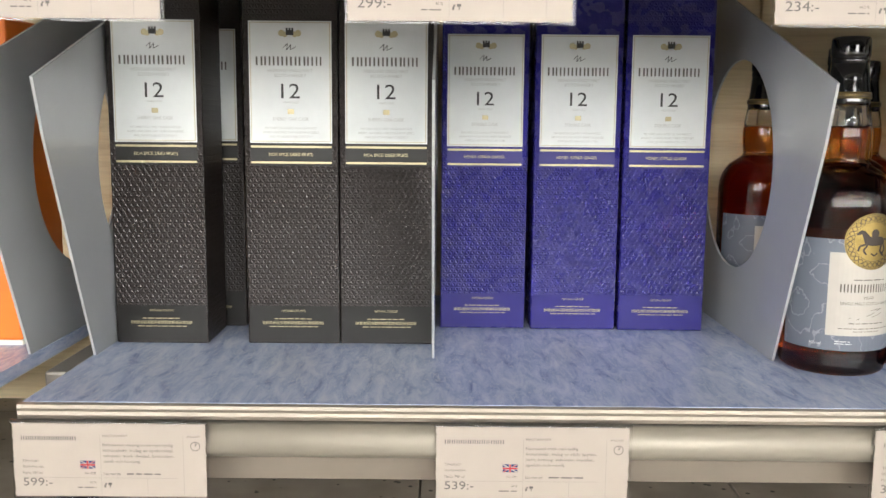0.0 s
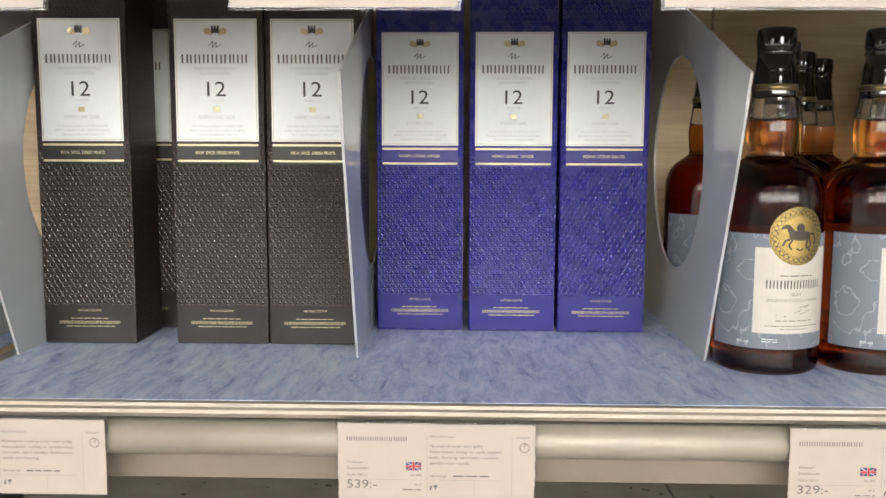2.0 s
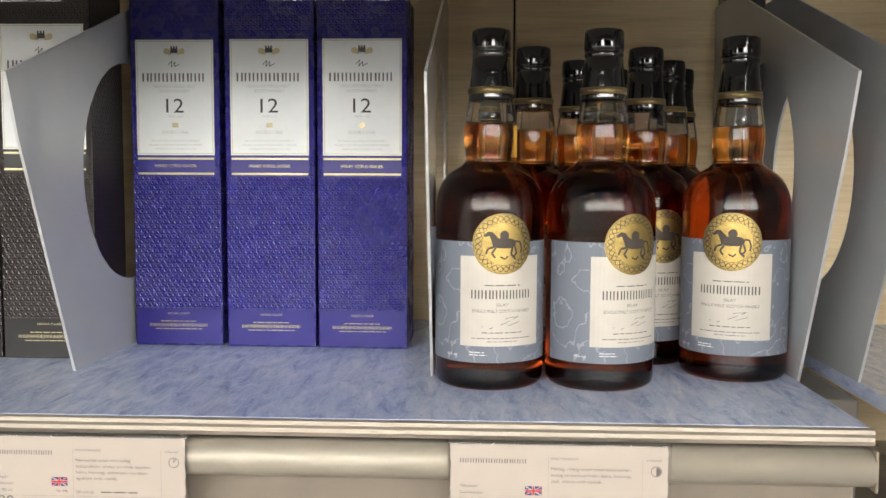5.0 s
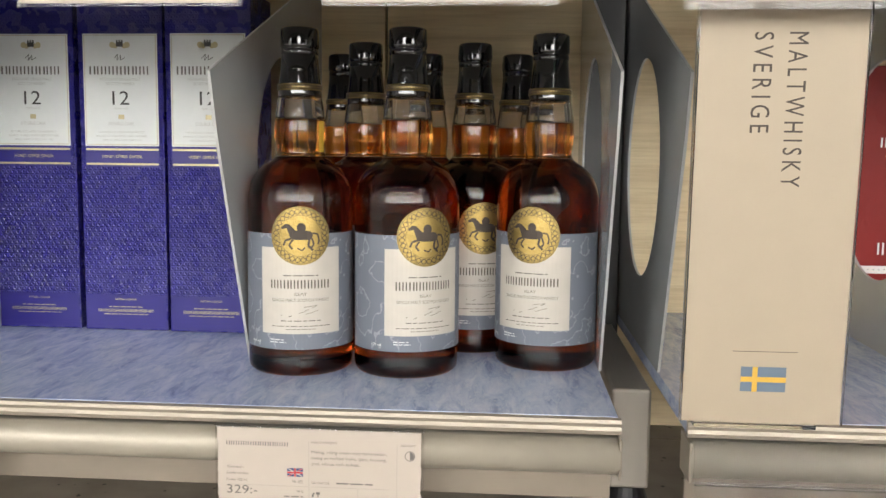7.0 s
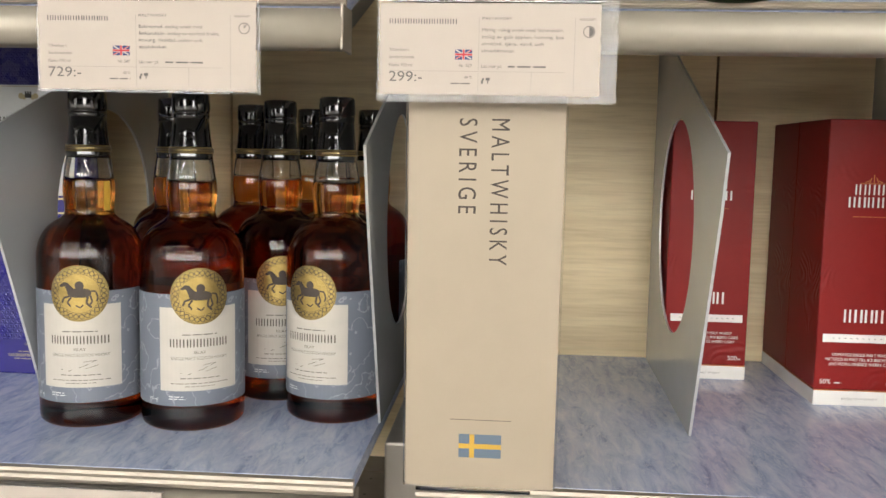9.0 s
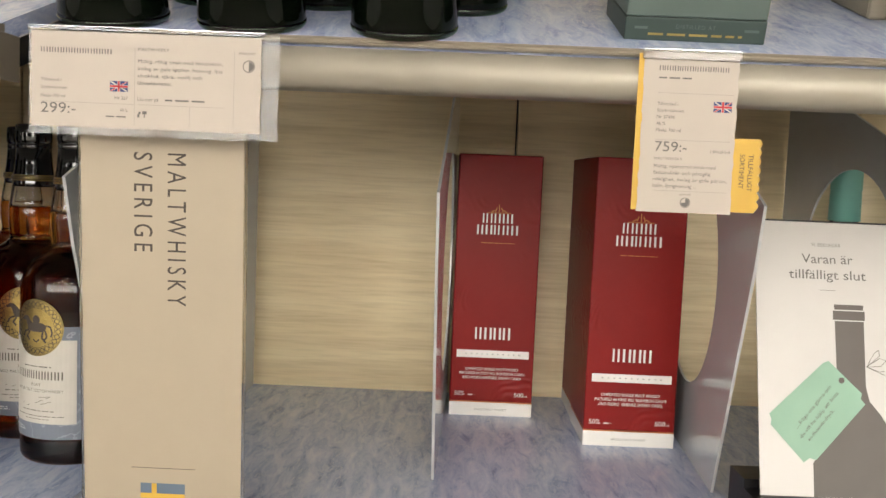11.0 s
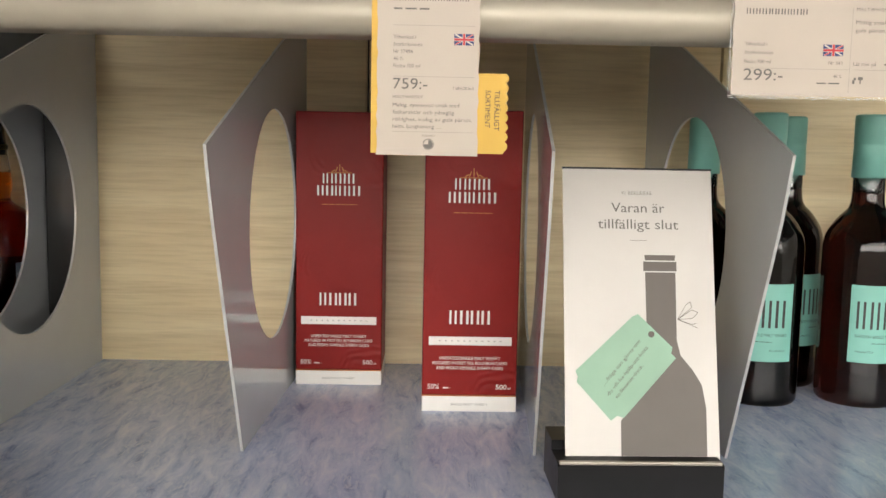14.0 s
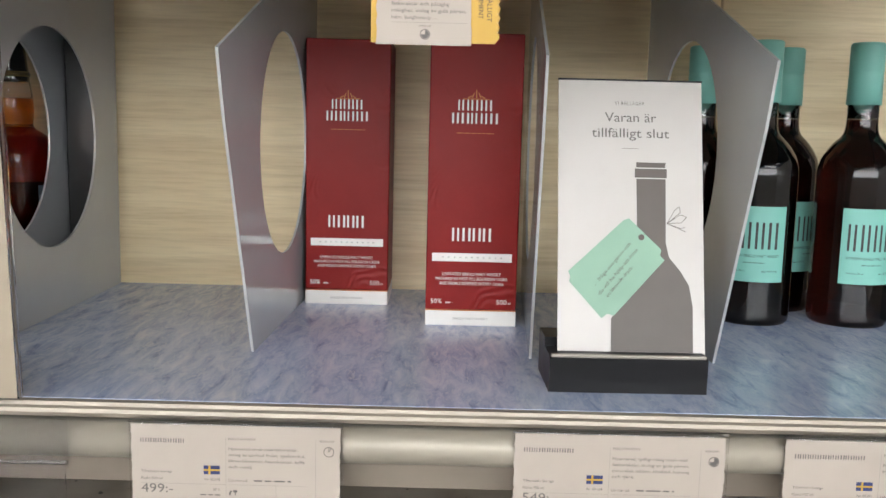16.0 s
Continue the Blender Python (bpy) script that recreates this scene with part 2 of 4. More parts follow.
M_INK = material("dark_ink", (0.035, 0.033, 0.032), 0.6)
M_GREYINK = material("grey_ink", (0.12, 0.11, 0.10), 0.6)
M_PALEINK = material("pale_grey_ink", (0.25, 0.235, 0.22), 0.6)
M_FAINTINK = material("faint_grey_ink", (0.40, 0.40, 0.385), 0.6)
M_BROWNINK = material("brown_ink", (0.042, 0.030, 0.022), 0.6)
M_WHITEINK = material("white_ink", (0.72, 0.70, 0.66), 0.5)
M_REDINK = material("red_ink", (0.45, 0.03, 0.04), 0.5)
M_BLUEINK = material("flag_blue", (0.022, 0.035, 0.13), 0.5)
M_STEELBLUE = material("muted_flag_blue", (0.10, 0.14, 0.19), 0.5)
M_YELLOW = material("yellow_print", (0.52, 0.315, 0.04), 0.55)
M_ORANGEINK = material("copper_print", (0.48, 0.17, 0.04), 0.4, 0.3)
M_MINT = material("mint_print", (0.22, 0.37, 0.27), 0.5)
M_TAUPE = material("taupe_print", (0.085, 0.070, 0.058), 0.45)
M_TEAL = material("mint_cap_and_label", (0.20, 0.48, 0.405), 0.42, 0, 0.03, 60)
M_RED = red_carton_material()
M_CHART = map_label_material()
M_CAPSULE = material("glossy_black_capsule", (0.005, 0.005, 0.005), 0.12, 0, 0.1, 120, 0.10, 160)
M_CAPSULE.node_tree.nodes["Principled BSDF"].inputs["Coat Weight"].default_value = 1.0
M_CAPSULE.node_tree.nodes["Principled BSDF"].inputs["Coat Roughness"].default_value = 0.06
M_GLASS = clear_material("clear_glass", (0.97, 0.98, 0.97))
M_LIQ = clear_material("amber_whisky", (0.40, 0.055, 0.009), 0.0, 1.40)
M_LIQ_NECK = clear_material("amber_whisky_thin", (0.62, 0.25, 0.045), 0.0, 1.40)
M_LIQ_DARK = clear_material("dark_amber_whisky", (0.030, 0.006, 0.004), 0.0, 1.40)
M_GREENGLASS = material("dark_green_glass", (0.0015, 0.0028, 0.0014), 0.05, 0, 0.2, 60, spec=0.15)
M_GREENRIM = clear_material("green_glass_foot", (0.05, 0.40, 0.06))
M_PLASTIC = clear_material("clear_plastic", (0.95, 0.95, 0.96), 0.05, 1.3)
M_BLKPLASTIC = material("black_plastic", (0.008, 0.008, 0.009), 0.35, 0, 0.1, 60, 0.05, 700, spec=0.2)
M_SAGE = material("sage_green_carton", (0.072, 0.10, 0.088), 0.5, 0, 0.03, 40)
M_DKSAGE = material("dark_green_band", (0.022, 0.04, 0.034), 0.5)
M_KRAFT = material("kraft_carton", (0.36, 0.245, 0.09), 0.6, 0, 0.08, 22, 0.05, 500)
M_BEIGE = material("beige_carton_side", (0.30, 0.265, 0.205), 0.6, 0, 0.05, 22)
M_MAROON = material("maroon_label", (0.13, 0.012, 0.018), 0.45)
M_ORANGE = material("orange_carton", (0.80, 0.19, 0.012), 0.45, 0, 0.04, 30)
M_DKLABEL = material("dark_green_label", (0.02, 0.05, 0.04), 0.5)
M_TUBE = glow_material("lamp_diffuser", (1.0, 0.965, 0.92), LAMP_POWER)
M_SKY = glow_material("daylight_outside", (1.0, 0.975, 0.935), SKY_POWER)


# ---- building helpers ----
def part(name, bm, mat, parent=None, label="", smooth=False):
    bmesh.ops.recalc_face_normals(bm, faces=bm.faces)
    me = bpy.data.meshes.new(name)
    bm.to_mesh(me)
    bm.free()
    me.materials.append(mat)
    if smooth:
        for p in me.polygons:
            p.use_smooth = True
    ob = new(name, me)
    if parent is not None:
        ob.parent = parent
    if label:
        tagged(ob, label)
    return ob


def thing(name, m, label, category, group="", kind=""):
    ob = new(name)
    ob.empty_display_size = 0.02
    ob.matrix_world = m
    ob.matrix_basis = m
    return tagged(ob, label, category, group, kind)


def box(bm, x0, y0, z0, x1, y1, z1, bevel=0.0, segs=2):
    r = bmesh.ops.create_cube(bm, size=1, matrix=Matrix.Translation(((x0 + x1) / 2, (y0 + y1) / 2, (z0 + z1) / 2)) @ Matrix.Diagonal((abs(x1 - x0), abs(y1 - y0), abs(z1 - z0), 1)))
    if bevel:
        es = {e for v in r["verts"] for e in v.link_edges}
        bmesh.ops.bevel(bm, geom=list(es), offset=bevel, segments=segs, affect="EDGES", profile=0.5)
    return bm


def boxed(*a, **k):
    return box(bmesh.new(), *a, **k)


def lathe(profile, segs=40, close=True):
    """A solid of revolution from (radius, height) pairs."""
    bm = bmesh.new()
    rings = []
    for r, z in profile:
        if r < 1e-6:
            rings.append([bm.verts.new((0, 0, z))])
        else:
            rings.append([bm.verts.new((r * math.cos(2 * math.pi * i / segs), r * math.sin(2 * math.pi * i / segs), z)) for i in range(segs)])
    for a, b in zip(rings, rings[1:]):
        for i in range(segs):
            j = (i + 1) % segs
            if len(a) == 1 and len(b) == 1:
                continue
            if len(a) == 1:
                bm.faces.new((a[0], b[j], b[i]))
            elif len(b) == 1:
                bm.faces.new((a[i], a[j], b[0]))
            else:
                bm.faces.new((a[i], a[j], b[j], b[i]))
    return bm


def rounded(profile, steps=3, corner=0.0009):
    """A profile run through by a smooth curve; points closer than corner keep their straight edge."""
    out = []
    n = len(profile)
    for i in range(n - 1):
        a, b = Vector(profile[i]), Vector(profile[i + 1])
        p, q = Vector(profile[max(i - 1, 0)]), Vector(profile[min(i + 2, n - 1)])
        d = (b - a).length
        out.append(tuple(a))
        if d < corner or d > 0.05:
            continue
        ta = (b - p) / max((b - a).length + (a - p).length, 1e-9) * d
        tb = (q - a) / max((q - b).length + d, 1e-9) * d
        for k in range(1, steps):
            u = k / steps
            v = a * (2 * u ** 3 - 3 * u ** 2 + 1) + ta * (u ** 3 - 2 * u ** 2 + u) + b * (3 * u ** 2 - 2 * u ** 3) + tb * (u ** 3 - u ** 2)
            out.append((max(v.x, 0.0), v.y))
    return out + [profile[-1]]


def extrude_x(points, x0, x1):
    """A prism along x from a closed outline of (y, z)."""
    bm = bmesh.new()
    a = [bm.verts.new((x0, y, z)) for y, z in points]
    b = [bm.verts.new((x1, y, z)) for y, z in points]
    bm.faces.new(a)
    bm.faces.new(list(reversed(b)))
    for i in range(len(a)):
        j = (i + 1) % len(a)
        bm.faces.new((a[j], a[i], b[i], b[j]))
    return bm


LETTERS = {}


def letters(text, spacing=1.0):
    """The mesh of a line of text, one unit high, starting at the origin."""
    if (text, spacing) not in LETTERS:
        cu = bpy.data.curves.new("letters", "FONT")
        cu.body, cu.size, cu.resolution_u, cu.space_character = text, 1.0, 3, spacing
        ob = bpy.data.objects.new("letters", cu)
        me = bpy.data.meshes.new_from_object(ob)
        bpy.data.objects.remove(ob)
        bpy.data.curves.remove(cu)
        LETTERS[text, spacing] = me
    return LETTERS[text, spacing]


class Ink:
    """Flat print on a front face: x to the right, z up, at depth y."""

    def __init__(self, y=0.0):
        self.bm, self.y = bmesh.new(), y

    def rect(self, x0, z0, x1, z1, cuts=1):
        for i in range(cuts):
            a, b = x0 + (x1 - x0) * i / cuts, x0 + (x1 - x0) * (i + 1) / cuts
            self.bm.faces.new([self.bm.verts.new((x, self.y, z)) for x, z in ((a, z0), (b, z0), (b, z1), (a, z1))])
        return self

    def poly(self, pts):
        self.bm.faces.new([self.bm.verts.new((x, self.y, z)) for x, z in pts])
        return self

    def disc(self, x, z, r, n=28, a0=0.0, a1=360.0):
        pts = [(x + r * math.sin(radians(a0 + (a1 - a0) * i / n)), z + r * math.cos(radians(a0 + (a1 - a0) * i / n))) for i in range(n + (a1 - a0 < 360))]
        return self.poly(pts + ([(x, z)] if a1 - a0 < 360 else []))

    def ring(self, x, z, r0, r1, n=32):
        for i in range(n):
            a, b = 2 * math.pi * i / n, 2 * math.pi * (i + 1) / n
            self.poly([(x + r * math.sin(t), z + r * math.cos(t)) for r, t in ((r0, a), (r1, a), (r1, b), (r0, b))])
        return self

    def line(self, pts, w):
        for (ax, az), (bx, bz) in zip(pts, pts[1:]):
            d = math.hypot(bx - ax, bz - az) or 1
            nx, nz = -(bz - az) / d * w / 2, (bx - ax) / d * w / 2
            self.poly([(ax + nx, az + nz), (bx + nx, bz + nz), (bx - nx, bz - nz), (ax - nx, az - nz)])
        return self

    def border(self, x0, z0, x1, z1, w):
        return self.rect(x0, z0, x1, z0 + w).rect(x0, z1 - w, x1, z1).rect(x0, z0 + w, x0 + w, z1 - w).rect(x1 - w, z0 + w, x1, z1 - w)

    def text(self, s, x, z, cap, align="l", width=None, turn=0.0, spacing=1.0):
        """cap: height of the capitals; width: stretch the line to it; turn: degrees clockwise."""
        me = letters(s, spacing)
        n = len(me.vertices)
        if not n:
            return self
        co = np.empty(n * 3)
        me.vertices.foreach_get("co", co)
        co = co.reshape(-1, 3)
        lo, hi = co[:, 0].min(), co[:, 0].max()
        k = cap / 0.70
        kx = k if width is None else width / (hi - lo)
        off = {"l": -lo, "c": -(lo + hi) / 2, "r": -hi}[align]
        c, sn = math.cos(radians(-turn)), math.sin(radians(-turn))
        vs = []
        for p in co:
            u, v = (p[0] + off) * kx, p[1] * k
            vs.append(self.bm.verts.new((x + u * c - v * sn, self.y, z + u * sn + v * c)))
        for f in me.polygons:
            try:
                self.bm.faces.new([vs[i] for i in f.vertices])
            except ValueError:
                pass
        return self

    def strokes(self, n, x, z, width, height, align="l", seed=0):
        """A name drawn as a row of plain upright bars."""
        rnd = random.Random(n * 7 + seed)
        x0 = x - {"l": 0, "c": width / 2, "r": width}[align]
        p = width / n
        for i in range(n):
            w = p * rnd.uniform(0.62, 0.8)
            self.rect(x0 + i * p, z, x0 + i * p + w * 0.28, z + height)
            self.rect(x0 + i * p + w * 0.72, z, x0 + i * p + w, z + height)
        return self

    def dashes(self, x, z, width, height, seed=0):
        """A line of writing too small to read."""
        rnd = random.Random(seed)
        u = x
        while u < x + width:
            w = rnd.uniform(2.0, 5.5) * height
            self.rect(u, z + height * 0.2, min(u + w, x + width), z + height * 0.75)
            u += w + height * 0.9
        return self

    def wrap(self, radius):
        """Bend the print round an upright cylinder about the origin."""
        for v in self.bm.verts:
            a, r = v.co.x / radius, radius - self.y
            v.co = (r * math.sin(a), -r * math.cos(a), v.co.z)
        return self.bm


# ---- plan ----
DECK, UPPER = 1.046, 1.386
FRONT, UPFRONT, BACK = 0.634, 0.588, 1.072
BAYS = ((-1.28, -0.375), (-0.325, 0.589), (0.634, 1.548))
STONE = 0.91

# ---- setting ----
WEST, EAST, SOUTH, TOP = -4.0, 5.0, -4.4, 2.8
wall_back = tagged(part("wall_back", boxed(WEST, BACK + 0.02, 0, EAST, BACK + 0.16, TOP), M_WALL), kind="structure")
# opposite wall with a long row of shop windows, daylight behind them
SILL, HEAD = 1.35, 2.62
tagged(part("wall_front", box(boxed(WEST, SOUTH - 0.16, 0, EAST, SOUTH, SILL), WEST, SOUTH - 0.16, HEAD, EAST, SOUTH, TOP), M_WALL), kind="structure")
tagged(part("backdrop", boxed(WEST - 0.5, SOUTH - 0.90, 0.6, EAST + 0.5, SOUTH - 0.86, 3.2), M_SKY), kind="structure")
for i in range(6):
    a, b = WEST + 1.5 * i, WEST + 1.5 * (i + 1)
    win = tagged(thing("window_%d" % (i + 1), pose(a, SOUTH - 0.10, SILL), "wide shop window in a white frame", "window"), kind="structure")
    for x in (0.0, 1.46):
        part("mullion", boxed(x, 0, 0.04, x + 0.04, 0.06, HEAD - SILL - 0.04, bevel=0.004), M_CEIL, win)
    for z in (0.0, HEAD - SILL - 0.04):
        part("frame_bar", boxed(0, 0, z, 1.5, 0.06, z + 0.04, bevel=0.004), M_CEIL, win)
tagged(part("wall_left", boxed(WEST - 0.16, SOUTH - 0.16, 0, WEST, BACK + 0.16, TOP), M_WALL), kind="structure")
tagged(part("wall_right", boxed(EAST, SOUTH - 0.16, 0, EAST + 0.16, BACK + 0.16, TOP), M_WALL), kind="structure")
tagged(part("ceiling", boxed(WEST - 0.16, SOUTH - 0.16, TOP, EAST + 0.16, BACK + 0.16, TOP + 0.1), M_CEILING), kind="structure")
floor = tagged(part("floor", boxed(WEST - 0.16, SOUTH - 0.16, -0.1, EAST + 0.16, BACK + 0.16, -0.006), M_JOINT), "speckled terrazzo tile floor", "floor", kind="structure")
# Block stands in for the floor; unseen front ledge bounces light into the shelf.
raised_floor = tagged(part("plinth", boxed(WEST, 0.135, -0.006, EAST, BACK + 0.02, STONE - 0.024), M_FASCIA), "raised block standing in for the floor, with an unseen front ledge", "plinth", kind="structure")

# panels of pale oak, each its own board, with dark slots between
SEAMS = (-1.25, -0.79, -0.335, 0.0175, 0.362, 0.612, 0.93, 1.316, 1.60)
for a, b in zip(SEAMS, SEAMS[1:]):
    part("panel", boxed(a + 0.0013, BACK, STONE, b - 0.0013, BACK + 0.016, 1.95, bevel=0.0006, segs=1), M_OAK, wall_back)
tagged(part("trim_backing", boxed(WEST, BACK + 0.0165, STONE, EAST, BACK + 0.0195, 1.95), M_DARK), kind="structure")


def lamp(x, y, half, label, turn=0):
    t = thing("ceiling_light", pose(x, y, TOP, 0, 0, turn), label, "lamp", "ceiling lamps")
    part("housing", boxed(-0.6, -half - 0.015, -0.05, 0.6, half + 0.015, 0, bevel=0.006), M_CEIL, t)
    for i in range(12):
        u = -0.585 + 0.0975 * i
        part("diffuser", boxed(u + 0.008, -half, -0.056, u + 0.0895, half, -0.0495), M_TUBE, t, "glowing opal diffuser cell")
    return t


# narrow tracks over the aisle, one along the shelf and four across; broad fill lamps before the windows are added,
# unseen, to light the decks
track = lamp(-2.9, -1.7, 0.018, "narrow white lamp track with small glowing cells")
for x in (-1.6, -0.3, 1.0, 2.3, 3.6):
    copy_thing(track, pose(x, -1.7, TOP))
for x in (-1.4, 0.1, 1.6, 3.1):
    copy_thing(track, pose(x, -2.5, TOP, 0, 0, 90))
fill_lamp = lamp(-2.9, -4.1, 0.07, "broad white lamp added unseen before the windows to light the shelf")
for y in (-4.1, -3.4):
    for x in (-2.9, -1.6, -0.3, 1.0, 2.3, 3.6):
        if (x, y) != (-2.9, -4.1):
            copy_thing(fill_lamp, pose(x, y, TOP))


# ---- shelving ----
def rail_outline(yf, z):
    """The rounded price rail below a shelf's front edge."""
    pts = [(yf + 0.012, z - 0.0145), (yf - 0.004, z - 0.0145)]
    for i in range(17):
        a = radians(80 - 10 * i)
        pts.append((yf - 0.003 - 0.0105 * math.cos(a), z - 0.027 + 0.0122 * math.sin(a)))
    return pts + [(yf + 0.012, z - 0.0395)]


SLOPE, DROP = 20.0, 0.0075


def on_upper(x, d, turn=0.0):
    """A pose on the sloping upper deck, d metres up from its front edge."""
    return pose(x, UPFRONT, UPPER - DROP, SLOPE) @ pose(0, d, 0, 0, 0, turn)


def shelf(x0, x1, yf, z, fascia):
    t = thing("shelf", pose(x0, yf, z), "blue marbled laminate shelf with a champagne metal front rail", "shelf", "shelves of the wall rack")
    w, d = x1 - x0, BACK - 0.001 - yf
    deck = part("deck", boxed(0.002, 0.0015, -0.012, w - 0.002, d, 0), M_LAM, t, "blue marbled laminate top")
    if not fascia:
        deck.matrix_basis = pose(0, 0, -DROP, SLOPE)
        for s in (0.012, w - 0.012):
            part("arm", boxed(s - 0.003, 0.03, -0.034, s + 0.003, d, -0.0134, bevel=0.001), M_DARK, t, "black support arm").matrix_basis = pose(0, 0, -DROP, SLOPE)
    # pale sheet added below the deck to bounce light onto the goods
    under = part("underside", boxed(0.003, 0.004, -0.0132, w - 0.003, d - 0.001, -0.0122), M_UNDER, t, "pale underside sheet added to bounce light down")
    under.matrix_basis = deck.matrix_basis.copy()
    drop, k = (0.0, 1.0) if fascia else (-DROP, 0.42)
    part("edge_strip", extrude_x([(y, drop + z * k) for y, z in ((0.001, -0.0003), (-0.0035, -0.001), (-0.0045, -0.0035), (-0.0035, -0.006), (-0.0045, -0.0085), (-0.0035, -0.0115), (0.001, -0.0118))], 0, w), M_TRIM, t, "ribbed champagne edge strip")
    part("rail", extrude_x(rail_outline(0, 0), 0.001, w - 0.001), M_RAIL, t, "rounded champagne price rail", smooth=True)
    for s in (0.0, w - 0.002):
        part("end_cap", boxed(s, -0.012, -0.041, s + 0.002, 0.02, -0.0125, bevel=0.0006, segs=1), M_TRIM, t)
    if fascia:
        part("fascia", boxed(0.004, 0.02, -0.066, w - 0.004, 0.024, -0.0125), M_FASCIA, t, "brownish metal fascia under the rail")
    return t


for x0, x1 in BAYS:
    shelf(x0, x1, FRONT, DECK, True)
    shelf(x0, x1, UPFRONT, UPPER, False)
    # unseen third row, added to shade the upper shelf and its goods
    shelf(x0, x1, 0.560, 1.760, True)


HOLE_Y, HOLE_Z, HOLE_R = 0.900, 0.170, 0.104
DIVIDER = [(0.771, 0.0), (0.672, 0.2335), (0.6722, 0.2375), (0.674, 0.2405), (0.985, 0.3565), (1.066, 0.3565), (1.066, 0.0)]


def holed_plate(outline, thick):
    """Sheet faces, outer edge and hole edge of a plate across x with a round hole."""
    n = 56
    sheet, sides = bmesh.new(), []
    for side in (-thick / 2, thick / 2):
        outer, inner = [], []
        for i in range(n):
            a = 2 * math.pi * i / n
            dy, dz = math.cos(a), math.sin(a)
            inner.append((side, HOLE_Y + HOLE_R * dy, HOLE_Z + HOLE_R * dz))
            best = 9.0
            for (ay, az), (by, bz) in zip(outline, outline[1:] + outline[:1]):
                ey, ez = by - ay, bz - az
                den = dy * ez - dz * ey
                if abs(den) < 1e-9:
                    continue
                s = ((ay - HOLE_Y) * ez - (az - HOLE_Z) * ey) / den
                u = ((ay - HOLE_Y) * dz - (az - HOLE_Z) * dy) / den
                if s > 0 and -1e-6 <= u <= 1 + 1e-6:
                    best = min(best, s)
            outer.append([side, HOLE_Y + best * dy, HOLE_Z + best * dz])
        for cy, cz in outline:
            k = min(range(n), key=lambda i: (outer[i][1] - cy) ** 2 + (outer[i][2] - cz) ** 2)
            outer[k] = [side, cy, cz]
        sides.append((outer, inner))
        for i in range(n):
            j = (i + 1) % n
            sheet.faces.new([sheet.verts.new(v) for v in (outer[i], outer[j], inner[j], inner[i])])
    bmesh.ops.remove_doubles(sheet, verts=sheet.verts, dist=1e-6)
    rims = []
    for which in (0, 1):
        rim = bmesh.new()
        for i in range(n):
            j = (i + 1) % n
            rim.faces.new([rim.verts.new(v) for v in (sides[0][which][i], sides[0][which][j], sides[1][which][j], sides[1][which][i])])
        bmesh.ops.remove_doubles(rim, verts=rim.verts, dist=1e-6)
        rims.append(rim)
    return sheet, rims[0], rims[1]


def upright(x):
    """Post, bracket arm and dark filler between two bays."""
    t = thing("rack_upright", pose(x, BACK, STONE), "dark steel rack post with a brushed metal bracket", "rack post", "posts between the bays")
    part("post", boxed(-0.0218, -0.030, 0, 0.0228, -0.001, 1.03, bevel=0.002), M_DARK, t)
    part("bracket", boxed(-0.0162, -0.325, 0.043, 0.0162, -0.031, 0.127, bevel=0.0025), M_STEEL, t, "brushed metal bracket end")
    part("foot", lathe([(0, 0), (0.017, 0), (0.0185, 0.006), (0.0185, 0.030), (0.014, 0.042), (0, 0.042)], 24), M_BLKPLASTIC, t).location = (0, -0.305, 0)
    return t


up = upright(0.6115)
copy_thing(up, pose(-0.341, BACK, STONE))


def divider(x):
    """Grey sheet divider with a round hole and a pointed front."""
    t = thing("shelf_divider", pose(x, 0, DECK), "grey lacquered steel shelf divider with a round hole", "divider", "dividers on the shelf")
    sheet, rim, hole = holed_plate(DIVIDER, 0.0022)
    part("sheet", sheet, M_DIV, t)
    # both edges a little lighter than the sheet
    part("edge", rim, M_EDGE, t, "slightly lighter sheet edge")
    part("hole_edge", hole, M_EDGE, t, "slightly lighter sheet edge")
    return t


div = divider(-0.3215)
for x, turn in ((-0.0185, 0), (0.286, 0), (0.5875, 0), (0.6365, 0), (0.8550, -1.6), (1.0865, -3.2), (1.2395, 0.6)):
    copy_thing(div, pose(x, 0.77, DECK, 0, 0, turn) @ pose(0, -0.77, 0))
copy_thing(div, pose(-0.380, 0, DECK))


# ---- goods ----
def crest(ink, x, z, s):
    """A small house-like emblem as plain blocks."""
    ink.rect(x - s * 0.5, z - s * 0.4, x + s * 0.5, z + s * 0.25)
    for k in (-0.5, -0.12, 0.26):
        ink.rect(x + s * k, z + s * 0.25, x + s * (k + 0.24), z + s * 0.55)
    return ink


